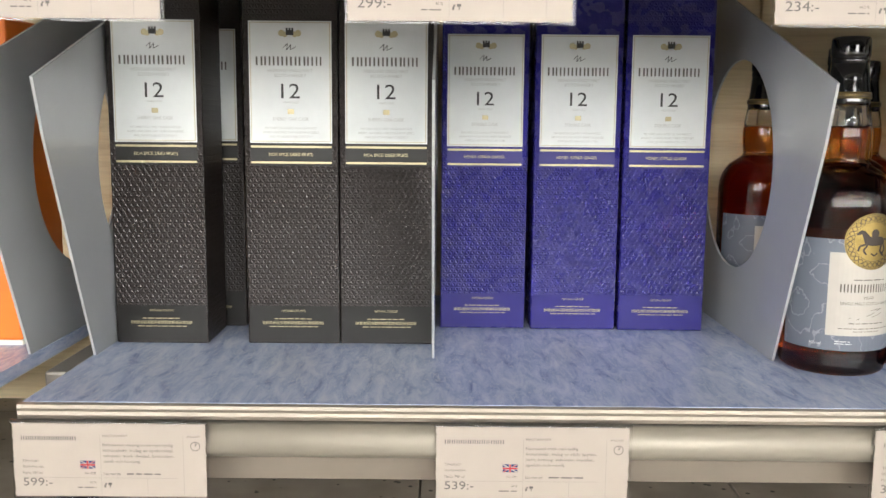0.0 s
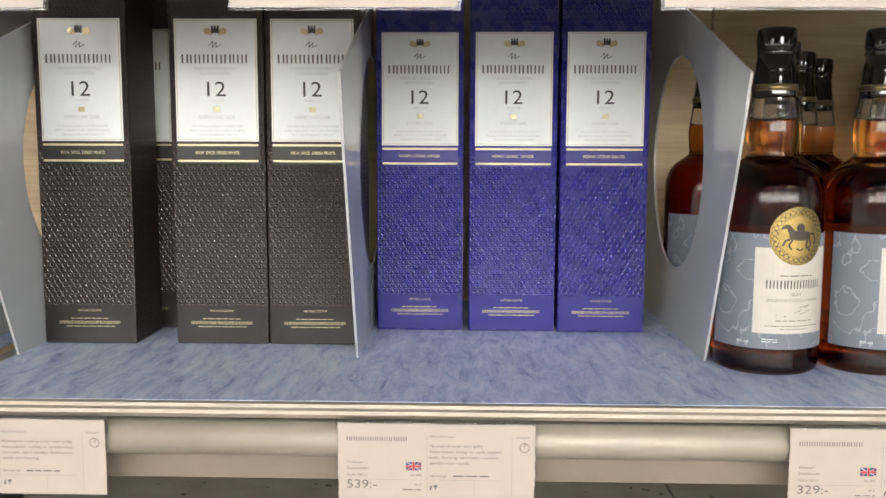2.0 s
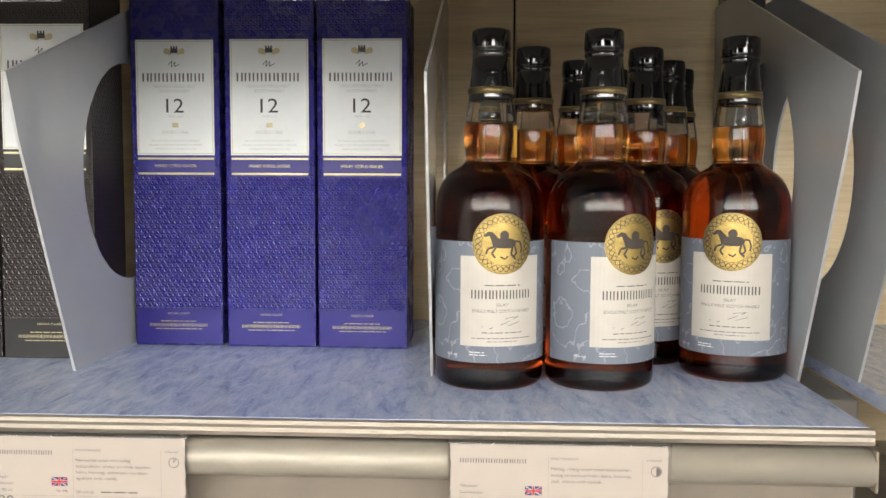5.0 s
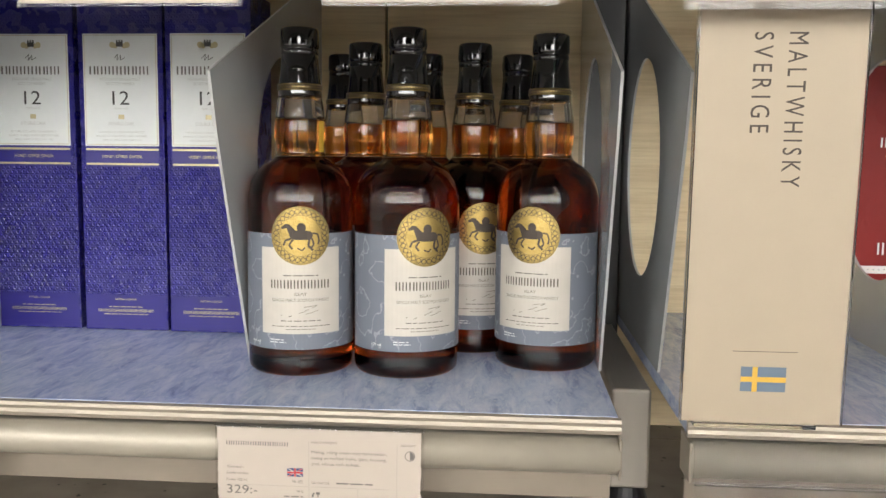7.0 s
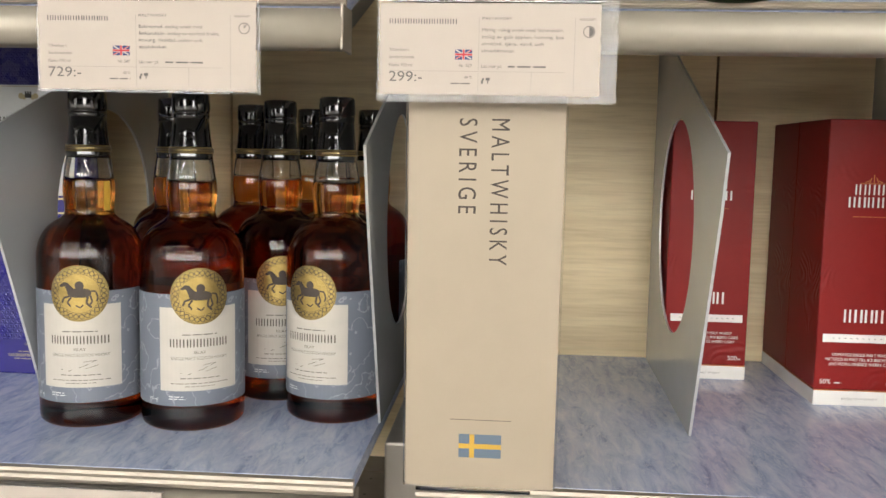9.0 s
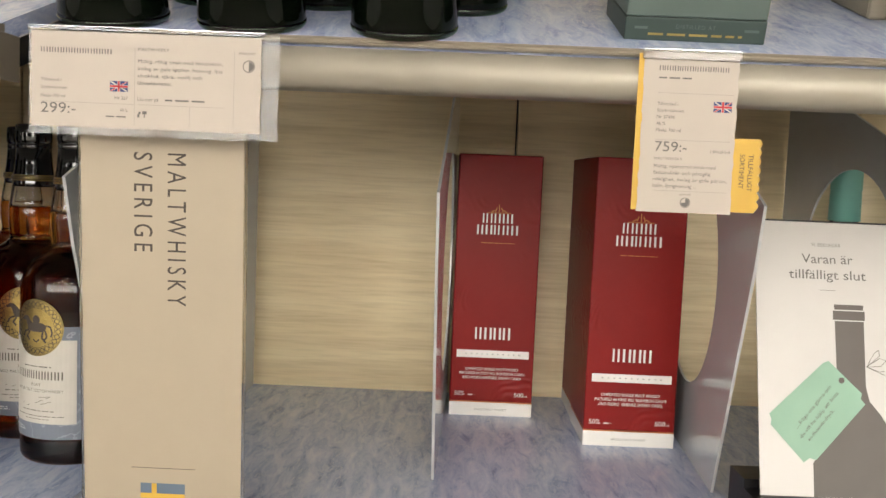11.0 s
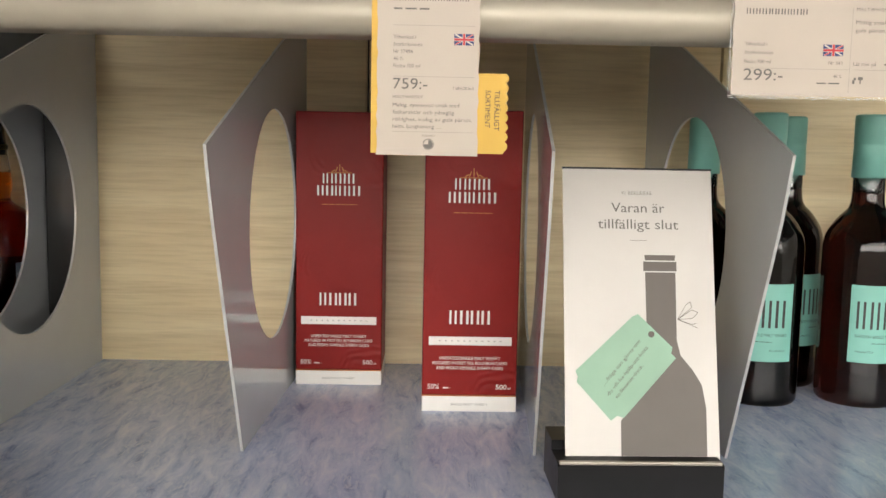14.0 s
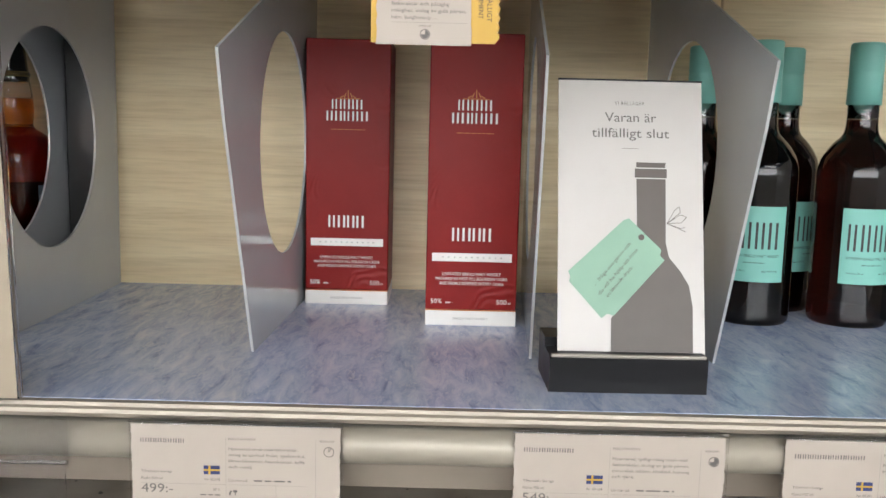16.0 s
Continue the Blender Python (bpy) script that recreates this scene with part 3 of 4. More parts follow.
def tall_carton(m, mat, band_mat, w, d, h, label, name_lines, group, rise=0.0, category="gift carton"):
    """Embossed square carton with a framed paper label, gold rules and small print."""
    t = thing("whisky_carton", m, label, category, group)
    part("carton", boxed(-w / 2, -d / 2, 0, w / 2, d / 2, h, bevel=0.0012), mat, t)
    y = -d / 2
    part("paper_label", Ink(y - 0.0004).rect(-0.0378, 0.1875, 0.0378, 0.2975).bm, M_PAPER, t, "pale grey framed paper label")
    part("gold_frame", Ink(y - 0.0007).border(-0.0366, 0.1887, 0.0366, 0.2963, 0.0006).bm, M_PALEGOLD, t)
    part("band", Ink(y - 0.0004).rect(-0.0378, 0.1665, 0.0378, 0.1868).bm, band_mat, t, "smooth printed band")
    for z in (0.1832, 0.1687):
        part("gold_rule", Ink(y - 0.0008).rect(-0.0372, z, 0.0372, z + 0.0019).bm, M_PALEGOLD, t)
    g = Ink(y - 0.0008)
    g.disc(-0.0075, 0.2865, 0.0030, 12).disc(0.0075, 0.2865, 0.0030, 12).disc(-0.0045, 0.2855, 0.0026, 12).disc(0.0045, 0.2855, 0.0026, 12)
    g.rect(-0.0030, 0.2140, 0.0030, 0.2185)
    part("crest_gold", g.bm, M_PALEGOLD, t)
    k = Ink(y - 0.0011)
    crest(k, 0, 0.2875, 0.0068)
    k.line([(-0.006, 0.2735), (-0.002, 0.2775), (-0.003, 0.2715), (0.001, 0.2765), (0.0005, 0.2718), (0.0055, 0.2745)], 0.0006)
    k.text("12", 0, 0.2282, 0.0135, "c", width=0.0170)
    part("print", k.bm, M_INK, t)
    part("name_bar_row", Ink(y - 0.0011).strokes(8, 0, 0.2577, 0.0625, 0.0080, "c").bm, M_GREYINK, t, "dark grey printed name")
    q = Ink(y - 0.0009)
    q.text("HIGHLAND SINGLE MALT", 0, 0.2518, 0.0030, "c", width=0.041).text("SCOTCH WHISKY", 0, 0.2473, 0.0030, "c", width=0.029)
    q.text("YEARS OLD", 0, 0.2236, 0.0019, "c", width=0.0145)
    q.text(name_lines[0], 0, 0.2080, 0.0032, "c", width=0.033 if len(name_lines[0]) > 12 else 0.026)
    for i, (s, wd) in enumerate(zip(name_lines[1:4], (0.047, 0.052, 0.040))):
        q.text(s, 0, 0.2003 - 0.0039 * i, 0.0020, "c", width=wd)
    part("small_print", q.bm, M_FAINTINK, t)
    r = Ink(y - 0.0011)
    r.text(name_lines[4], 0, 0.1758, 0.0028, "c", width=0.041)
    part("band_print", r.bm, M_PALEGOLD, t, "small gold lettering on the band")
    for ob in t.children:
        if not ob.name.startswith("carton"):
            ob.matrix_basis = pose(0, 0, rise)
    part("smooth_foot", Ink(y - 0.0004).rect(-w / 2 + 0.0015, 0.0020, w / 2 - 0.0015, 0.0365).bm, band_mat, t, "smooth unpressed foot of the carton")
    r = Ink(y - 0.0011)
    r.text("NATURAL COLOUR", 0, 0.0308, 0.0021, "c", width=0.022)
    r.dashes(-0.018, 0.0235, 0.036, 0.0013, 1).strokes(22, 0, 0.0188, 0.058, 0.0030, "c").dashes(-0.023, 0.0160, 0.046, 0.0012, 2)
    part("gold_print", r.bm, M_PALEGOLD, t, "fine gold lettering")
    return t


SHERRY = ("SHERRY OAK CASK", "MATURED EXCLUSIVELY IN HAND-PICKED", "SHERRY SEASONED OAK CASKS FROM JEREZ,", "SPAIN, FOR RICHNESS AND COMPLEXITY", "RICH. SPICE. DRIED FRUITS.")
DOUBLE = ("DOUBLE CASK", "MATURED EXCLUSIVELY IN THE PERFECT", "BALANCE OF HAND-PICKED SHERRY SEASONED", "AMERICAN AND EUROPEAN OAK CASKS", "HONEY. CITRUS. GINGER.")
CW, CD, CH = 0.0865, 0.070, 0.337
blk = tall_carton(pose(-0.275, 0.818 + CD / 2, DECK), M_BLACKBOX, M_BLACKBAND, CW, CD, CH, "tall black embossed whisky carton with a white label", SHERRY, "black cartons on the shelf", 0.0017)
for x, y, a in ((-0.2553, 0.8925, 0.3), (-0.151, 0.8205, -0.2), (-0.0637, 0.8215, 0.2)):
    copy_thing(blk, pose(x, y + CD / 2, DECK, 0, 0, a))
blu = tall_carton(pose(0.0305, 0.893 + CD / 2, DECK), M_BLUEBOX, M_BLUEBAND, CW, CD, CH, "tall deep blue embossed whisky carton with a white label", DOUBLE, "blue cartons on the shelf", -0.0014)
for x, y, a in ((0.1228, 0.8905, 0.0), (0.2125, 0.8885, -0.6)):
    copy_thing(blu, pose(x, y + CD / 2, DECK, 0, 0, a))


def red_carton(m, label):
    w, d, h = 0.0872, 0.0872, 0.276
    t = thing("whisky_carton", m, label, "gift carton", "red cartons on the shelf")
    part("carton", boxed(-w / 2, -d / 2, 0.0155, w / 2, d / 2, h, bevel=0.0014), M_RED, t)
    part("base_band", boxed(-w / 2 - 0.0001, -d / 2 - 0.0001, 0, w / 2 + 0.0001, d / 2 + 0.0001, 0.0145, bevel=0.0008), M_WHITEINK, t, "white base band")
    part("copper_line", boxed(-w / 2 - 0.0001, -d / 2 - 0.0001, 0.0146, w / 2 + 0.0001, d / 2 + 0.0001, 0.0154), M_ORANGEINK, t)
    y = -d / 2
    for n, z, wd, high, seed in ((4, 0.2050, 0.0335, 0.0098, 3), (5, 0.1930, 0.0445, 0.0098, 5), (4, 0.0822, 0.039, 0.0125, 8)):
        part("name_bar_row", Ink(y - 0.0005).strokes(n, 0, z, wd, high, "c", seed).bm, M_WHITEINK, t, "white printed name")
    part("white_bar", Ink(y - 0.0005).rect(-0.038, 0.0625, 0.038, 0.0705).bm, M_WHITEINK, t, "white bar")
    k = Ink(y - 0.0005)
    for i, (s, wd) in enumerate((("UNPEATED SINGLE MALT WHISKY", 0.056), ("MATURED IN FIRST FILL BOURBON CASKS", 0.0685), ("AND PEDRO XIMÉNEZ SHERRY CASKS", 0.0615))):
        k.text(s, 0, 0.0490 - 0.0046 * i, 0.0030, "c", width=wd)
    k.text("50%", -0.0385, 0.0215, 0.0046, "l", width=0.0105).dashes(-0.0245, 0.0217, 0.007, 0.0018, 4)
    k.text("500", 0.0345, 0.0215, 0.0046, "r", width=0.0100).text("ml", 0.0352, 0.0215, 0.0024, "l")
    part("white_print", k.bm, M_WHITEINK, t, "fine white lettering")
    o = Ink(y - 0.0005)
    o.rect(-0.0125, 0.2153, 0.0125, 0.2160).dashes(-0.0175, 0.1835, 0.035, 0.0012, 6)
    for i in range(5):
        u = -0.008 + 0.004 * i
        o.line([(u, 0.2165), (u * 0.55, 0.2185 + 0.0028 * (2 - abs(i - 2)))], 0.0009)
    part("copper_print", o.bm, M_ORANGEINK, t, "copper emblem")
    g = Ink(y - 0.0007)
    g.text("• • • • • • • • • • •", 0, 0.0655, 0.0022, "c", width=0.058).text("SINGLE MALT WHISKY", 0, 0.0060, 0.0022, "c", width=0.034)
    part("pale_print", g.bm, M_PALEINK, t)
    return t


red = red_carton(pose(0.9095, 0.977 + 0.0436, DECK, 0, 0, 0.5), "deep red whisky carton with white lettering and base")
copy_thing(red, pose(1.0388, 0.8885 + 0.0436, DECK, 0, 0, 0.6))
copy_thing(red, pose(1.0395, 0.9785 + 0.0436, DECK))


def amber_bottle(m, label):
    """Tall round whisky bottle, black capsule, chart label and gold seal."""
    t = thing("whisky_bottle", m, label, "bottle", "amber bottles on the shelf")
    R = 0.0438
    body = rounded([(0.0398, 0.0), (0.0429, 0.003), (R, 0.009), (R, 0.012)]) + rounded([(R, 0.136), (R, 0.140), (0.0434, 0.1465), (0.0419, 0.1540), (0.0388, 0.1615), (0.0340, 0.1680), (0.0280, 0.1725), (0.0232, 0.1755), (0.0207, 0.1782)])
    bulb = rounded([(0.0207, 0.1782), (0.0200, 0.1812), (0.0203, 0.1860), (0.0210, 0.1920), (0.0213, 0.1980), (0.0211, 0.2045), (0.0205, 0.2110), (0.0195, 0.2180), (0.0184, 0.2250), (0.0173, 0.2330), (0.0160, 0.246), (0.0146, 0.262), (0.0142, 0.272)])
    level, wall = 0.2085, 0.0015
    part("whisky", lathe([(0, 0.004), (0.031, 0.002)] + body + [(0, 0.1782)], 72), M_LIQ, t, "dark amber whisky in clear glass", smooth=True)
    low = [p for p in bulb if p[1] < level]
    top = low[-1][0]
    part("whisky_in_neck", lathe([(0, 0.1784), (0.0205, 0.1784)] + low[1:] + [(top, level), (top * 0.88, level), (0, level - 0.0008)], 72), M_LIQ_NECK, t, "thin amber whisky in the neck", smooth=True)
    high = [(top, level + 0.0003)] + [p for p in bulb if p[1] > level]
    part("neck_glass", lathe(high + [(r - wall, z) for r, z in reversed(high)] + high[:1], 72), M_GLASS, t, "clear glass neck", smooth=True)
    cap = rounded([(0, 0.2834), (0.0125, 0.2834), (0.0148, 0.2826), (0.0156, 0.2806), (0.0159, 0.2690), (0.0155, 0.2668), (0.0149, 0.2660), (0.0154, 0.2645), (0.0153, 0.2620), (0.0147, 0.2605), (0.0150, 0.2550), (0.0160, 0.2470), (0.0171, 0.2390), (0.0178, 0.2330), (0.0181, 0.2264)], 2) + [(0.0178, 0.2264), (0.0160, 0.2480), (0.014, 0.2735), (0, 0.274)]
    part("capsule", lathe(cap, 56), M_CAPSULE, t, "glossy black capsule", smooth=True)
    collar = part("gold_collar", lathe([(0.01765, 0.2372), (0.0182, 0.2372), (0.0187, 0.2318), (0.0182, 0.2318)], 56), M_GOLD, t, "braided gold collar band", smooth=True)
    braid = Ink(-0.0003)
    for sg in (-1, 1):
        braid.line([(0.115 * i / 288 - 0.0575, 0.2345 + sg * 0.0015 * math.sin(2 * math.pi * i / 12)) for i in range(289)], 0.0006)
    part("braid", braid.wrap(0.0184), M_BROWNINK, collar, "dark braid pressed into the collar")
    R2 = R + 0.0002
    part("chart_label", Ink(-0.0002).rect(-0.073, 0.0225, 0.073, 0.1165, 40).wrap(R2), M_CHART, t, "grey-blue chart label", smooth=True)
    part("cream_label", Ink(-0.0005).rect(-0.0335, 0.0355, 0.0335, 0.1055, 18).wrap(R2), M_CREAM, t, "cream front label", smooth=True)
    k = Ink(-0.0008)
    k.strokes(9, 0, 0.0725, 0.0485, 0.0068, "c", 2).text("ISLAY", 0, 0.0668, 0.0024, "c", width=0.0095)
    part("print", k.wrap(R2), M_TAUPE, t)
    q = Ink(-0.0008)
    q.text("SINGLE MALT SCOTCH WHISKY", 0, 0.0618, 0.0026, "c", width=0.047).dashes(-0.014, 0.0822, 0.028, 0.0016, 5)
    q.line([(-0.016, 0.0505), (0.004, 0.0575), (0.013, 0.0585), (0.002, 0.0535), (-0.010, 0.0495), (0.006, 0.0520), (0.014, 0.0545)], 0.0004)
    q.dashes(-0.016, 0.0455, 0.032, 0.0014, 7).dashes(-0.024, 0.0412, 0.048, 0.0012, 8).dashes(-0.012, 0.0388, 0.024, 0.0010, 9)
    part("small_print", q.wrap(R2), M_GREYINK, t)
    w = Ink(-0.0006)
    w.text("40% vol", -0.046, 0.0268, 0.0022).dashes(-0.026, 0.0300, 0.012, 0.0012, 3).dashes(-0.026, 0.0280, 0.014, 0.0012, 4)
    part("pale_print", w.wrap(R2), M_PAPER, t)
    seal = Ink(-0.0011)
    for i in range(6):
        seal.ring(0, 0.1150, 0.0235 * i / 6 + 1e-5, 0.0235 * (i + 1) / 6, 36)
    part("gold_seal", seal.wrap(R2), M_GOLD, t, "round gold seal")
    s = Ink(-0.0014)
    s.ring(0, 0.1150, 0.0227, 0.0230, 40).ring(0, 0.1150, 0.0221, 0.0223, 40).ring(0, 0.1150, 0.0164, 0.0167, 40)
    for sg in (-1, 1):
        loop = []
        for i in range(141):
            a, r = 2 * math.pi * i / 140, 0.0194 + sg * 0.0021 * math.sin(2 * math.pi * i / 10)
            loop.append((r * math.sin(a), 0.1150 + r * math.cos(a)))
        s.line(loop, 0.0006)
    part("seal_rope", s.wrap(R2), M_BROWNINK, t, "dark braided ring")
    # leaping animal emblem, kept as plain blobs
    s = Ink(-0.0015)
    s.poly([(0.0078 * math.cos(a) + 0.0005, 0.1142 + (0.0036 + 0.0006 * math.cos(2 * a)) * math.sin(a)) for a in [2 * math.pi * i / 18 for i in range(18)]])
    s.poly([(-0.0068, 0.1135), (-0.0090, 0.1185), (-0.0122, 0.1178), (-0.0126, 0.1190), (-0.0098, 0.1212), (-0.0070, 0.1208), (-0.0025, 0.1165)])
    s.disc(0.0006, 0.1188, 0.0030, 14)
    s.line([(-0.0058, 0.1122), (-0.0098, 0.1110), (-0.0112, 0.1078)], 0.0013).line([(-0.0048, 0.1115), (-0.0075, 0.1082), (-0.0052, 0.1056)], 0.0012)
    s.line([(0.0060, 0.1120), (0.0050, 0.1078), (0.0082, 0.1048)], 0.0014).line([(0.0075, 0.1125), (0.0088, 0.1085), (0.0068, 0.1062)], 0.0012)
    s.line([(0.0080, 0.1155), (0.0112, 0.1150), (0.0124, 0.1112), (0.0116, 0.1085)], 0.0011)
    s.line([(-0.0020, 0.1062), (0.0010, 0.1048), (0.0030, 0.1066)], 0.0009)
    for v in s.bm.verts:
        v.co.x, v.co.z = v.co.x * 1.18, 0.1150 + (v.co.z - 0.1138) * 1.3
    part("seal_relief", s.wrap(R2), M_BROWNINK, t, "dark leaping emblem")
    return t


amb = amber_bottle(pose(0.3332, 0.7630, DECK, 0, 0, 13), "amber whisky bottle with a grey chart label and gold seal")
for x, y, a in ((0.4232, 0.7650, 27), (0.5418, 0.803, -19), (0.4745, 0.8665, 16), (0.3725, 0.8620, 40), (0.3330, 0.960, 20), (0.4220, 0.954, -30), (0.5145, 0.958, 10), (0.4690, 1.0270, 60), (0.5390, 1.0265, 150)):
    twin = copy_thing(amb, pose(x, y, DECK, 0, 0, a))
    if (x, y) == (0.5145, 0.958):
        striped = twin
# flat yellow patch on one side of two necks
for bottle in (amb, striped):
    part("neck_patch", Ink(-0.0002).rect(0.0216 * radians(45), 0.182, 0.0216 * radians(62), 0.207, 4).wrap(0.0216), M_YELLOW, bottle, "yellow patch on the neck")


def mint_bottle(m, label):
    t = thing("whisky_bottle", m, label, "bottle", "mint-capped bottles on the shelf")
    R = 0.0386
    outer = rounded([(0.0362, 0.0), (0.0381, 0.003), (R, 0.009), (R, 0.012)]) + rounded([(R, 0.142), (R, 0.146), (0.0381, 0.156), (0.0356, 0.166), (0.0300, 0.176), (0.0238, 0.184), (0.0180, 0.190), (0.0155, 0.197), (0.0148, 0.206)])
    level = 0.2065
    part("whisky", lathe([(0, 0.005), (0.030, 0.003)] + outer + [(0.0148, level), (0, level)], 72), M_LIQ_DARK, t, "very dark whisky in clear glass", smooth=True)
    part("neck_glass", lathe([(0.0148, level + 0.0003), (0.0145, 0.262), (0.012, 0.263), (0.0118, level + 0.0003), (0.0148, level + 0.0003)], 48), M_GLASS, t, "clear glass neck", smooth=True)
    part("capsule", lathe([(0, 0.282), (0.0140, 0.282), (0.0158, 0.2808), (0.0162, 0.2790), (0.0162, 0.2545), (0.0157, 0.2535), (0.0160, 0.2520), (0.0166, 0.221), (0.0161, 0.221), (0.0152, 0.255), (0, 0.266)], 40), M_TEAL, t, "mint green capsule", smooth=True)
    R2 = R + 0.0002
    part("front_label", Ink(-0.0002).rect(-0.0305, 0.0445, 0.0305, 0.1195, 24).wrap(R2), M_TEAL, t, "mint green square label", smooth=True)
    k = Ink(-0.0006)
    k.strokes(4, 0, 0.0775, 0.0490, 0.0265, "c", 4)
    k.text("SWEDISH SINGLE MALT WHISKY", 0, 0.0690, 0.0030, "c", width=0.050)
    k.text("Volume 70 cl", -0.024, 0.0545, 0.0021).text("Alc. 40 % vol.", 0.024, 0.0545, 0.0021, "r").dashes(-0.010, 0.0632, 0.02, 0.0013, 4)
    part("print", k.wrap(R2), M_INK, t)
    return t


mint = mint_bottle(pose(1.3295, 0.9560, DECK, 0, 0, -17), "dark whisky bottle with a mint green capsule and label")
for x, y, a in ((1.4300, 0.9560, 6), (1.3795, 1.0300, 40), (1.2890, 1.0300, -60), (1.5130, 0.9580, 5)):
    copy_thing(mint, pose(x, y, DECK, 0, 0, a))


# ---- sold-out sign in its black block ----
def sold_out_sign():
    t = thing("sold_out_sign", pose(1.1495, 0.6785, DECK, 0, 0, 1.2), "white sold-out notice card standing in a black plastic block", "sign")
    w = 0.058
    part("block", extrude_x([(0, 0), (0, 0.0255), (0.0035, 0.027), (0.030, 0.027), (0.030, 0.034), (0.062, 0.034), (0.062, 0.0), ], -w, w), M_BLKPLASTIC, t, "black plastic block")
    part("lip", boxed(-w + 0.001, 0.0002, 0.0256, w - 0.001, 0.004, 0.0285, bevel=0.001), M_STEEL, t)
    card = part("card", boxed(-0.0552, -0.0006, -0.004, 0.0552, 0.0006, 0.2105), M_SIGN, t, "white printed card")
    card.matrix_basis = pose(0.005, 0.016, 0.024, -14.5)
    part("sleeve_edge", boxed(-0.0556, -0.0012, 0.2106, 0.0556, 0.0010, 0.2118), M_DARK, card, "dark upper edge of the clear sleeve")

    def at(px, py):
        left, right = 988.0, 1242 + 10 * (py - 148) / 477
        return ((px - left) / (right - left) - 0.5) * 0.1104, (625 - py) / 477 * 0.2085

    y = -0.0010
    k = Ink(y)
    for s, py, wd, cap in (("Varan är", 217, 0.0395, 0.0072), ("tillfälligt slut", 245, 0.0595, 0.0072)):
        u, v = at(1116, py)
        k.text(s, u, v, cap, "c", width=wd)
    u, v = at(1114, 187)
    k.text("VI BEKLAGAR", u, v, 0.0028, "c", width=0.0225, spacing=1.3)
    u, v = at(1116, 265)
    k.rect(u - 0.0062, v, u + 0.0062, v + 0.0003)
    part("print", k.bm, M_GREYINK, card)
    b = Ink(y)
    neck = [at(1127, 318), at(1179, 318), at(1180, 430), at(1186, 455), at(1206, 478), at(1222, 503), at(1229, 540), at(1230, 618), at(1083, 618), at(1083, 562), at(1130, 500)]
    b.poly(neck)
    part("stopper_picture", Ink(y).poly([at(1126, 289), at(1179, 289), at(1178, 298), at(1127, 298)]).bm, M_TAUPE, card)
    part("lip_picture", Ink(y).poly([at(1124, 300), at(1181, 300), at(1181, 316), at(1124, 316)]).bm, M_TAUPE, card)
    part("bottle_picture", b.bm, M_TAUPE, card, "taupe picture of a bottle")
    b = Ink(y)
    for pts in (((1182, 396), (1196, 372), (1204, 366), (1206, 376), (1182, 396)), ((1182, 396), (1206, 380), (1217, 384), (1208, 394), (1182, 396)), ((1182, 396), (1216, 410)), ((1182, 396), (1206, 404), (1214, 402))):
        b.line([at(*p) for p in pts], 0.0004)
    part("bow_picture", b.bm, M_TAUPE, card)
    g = Ink(y - 0.0003)
    g.poly([at(1104, 392), at(1114, 388), at(1172, 442), at(1170, 452), at(1178, 460), at(1088, 557), at(1076, 554), at(1066, 562), at(1008, 500), at(1010, 491), at(1006, 482), ])
    part("tag_picture", g.bm, M_MINT, card, "mint green tag picture")
    h = Ink(y - 0.0006)
    u, v = at(1136, 421)
    h.disc(u, v, 0.0023, 16)
    h.line([at(1136, 421), at(1152, 407)], 0.0004)
    for s, (px, py), wd in (("…fråga oss gärna om", (1055, 506), 0.0415), ("du vill ha hjälp att hitta", (1063, 522), 0.0450), ("en liknande dryck.", (1077, 526), 0.0300)):
        u, v = at(px, py)
        h.text(s, u, v, 0.0026, "l", width=wd, turn=-50)
    part("tag_print", h.bm, M_TAUPE, card)
    return t


sold_out_sign()


# ---- category board ----
def category_board():
    """Card board in a clear foot, leaning a little forward."""
    t = thing("category_board", pose(0.6792, 0.6225, DECK + 0.0035, 2.8), "beige upright category board with dark lettering and a flag", "sign")
    part("board", boxed(-0.0518, -0.0018, 0, 0.0518, 0.0018, 0.300), M_BOARD, t)
    for s in (-1, 1):
        part("clear_edge", boxed(s * 0.0520, -0.003, 0.0, s * 0.0532, 0.003, 0.300), M_PLASTIC, t, "clear plastic edge")
    part("foot", boxed(-0.044, -0.004, -0.0033, 0.036, 0.034, -0.0003), M_PLASTIC, t, "clear plastic foot").matrix_basis = pose(0, 0, 0, -2.8)
    part("word", Ink(-0.0022).text("MALTWHISKY", 0.0035, 0.2560, 0.0120, "l", width=0.0975, turn=90, spacing=1.45).bm, M_BROWNINK, t, "dark brown lettering")
    part("word", Ink(-0.0022).text("SVERIGE", -0.0179, 0.2560, 0.0120, "l", width=0.0630, turn=90, spacing=1.45).bm, M_BROWNINK, t, "dark brown lettering")
    part("rule", Ink(-0.0022).rect(-0.0205, 0.0490, 0.0217, 0.0494).bm, M_BROWNINK, t)
    part("flag_field", Ink(-0.0022).rect(-0.0145, 0.0218, 0.0150, 0.0388).bm, M_STEELBLUE, t, "grey-blue flag")
    part("flag_cross", Ink(-0.0026).rect(-0.0145, 0.0285, 0.0150, 0.0320).rect(-0.0070, 0.0218, -0.0036, 0.0285).rect(-0.0070, 0.0320, -0.0036, 0.0388).bm, M_YELLOW, t, "yellow flag cross")
    return t


category_board()


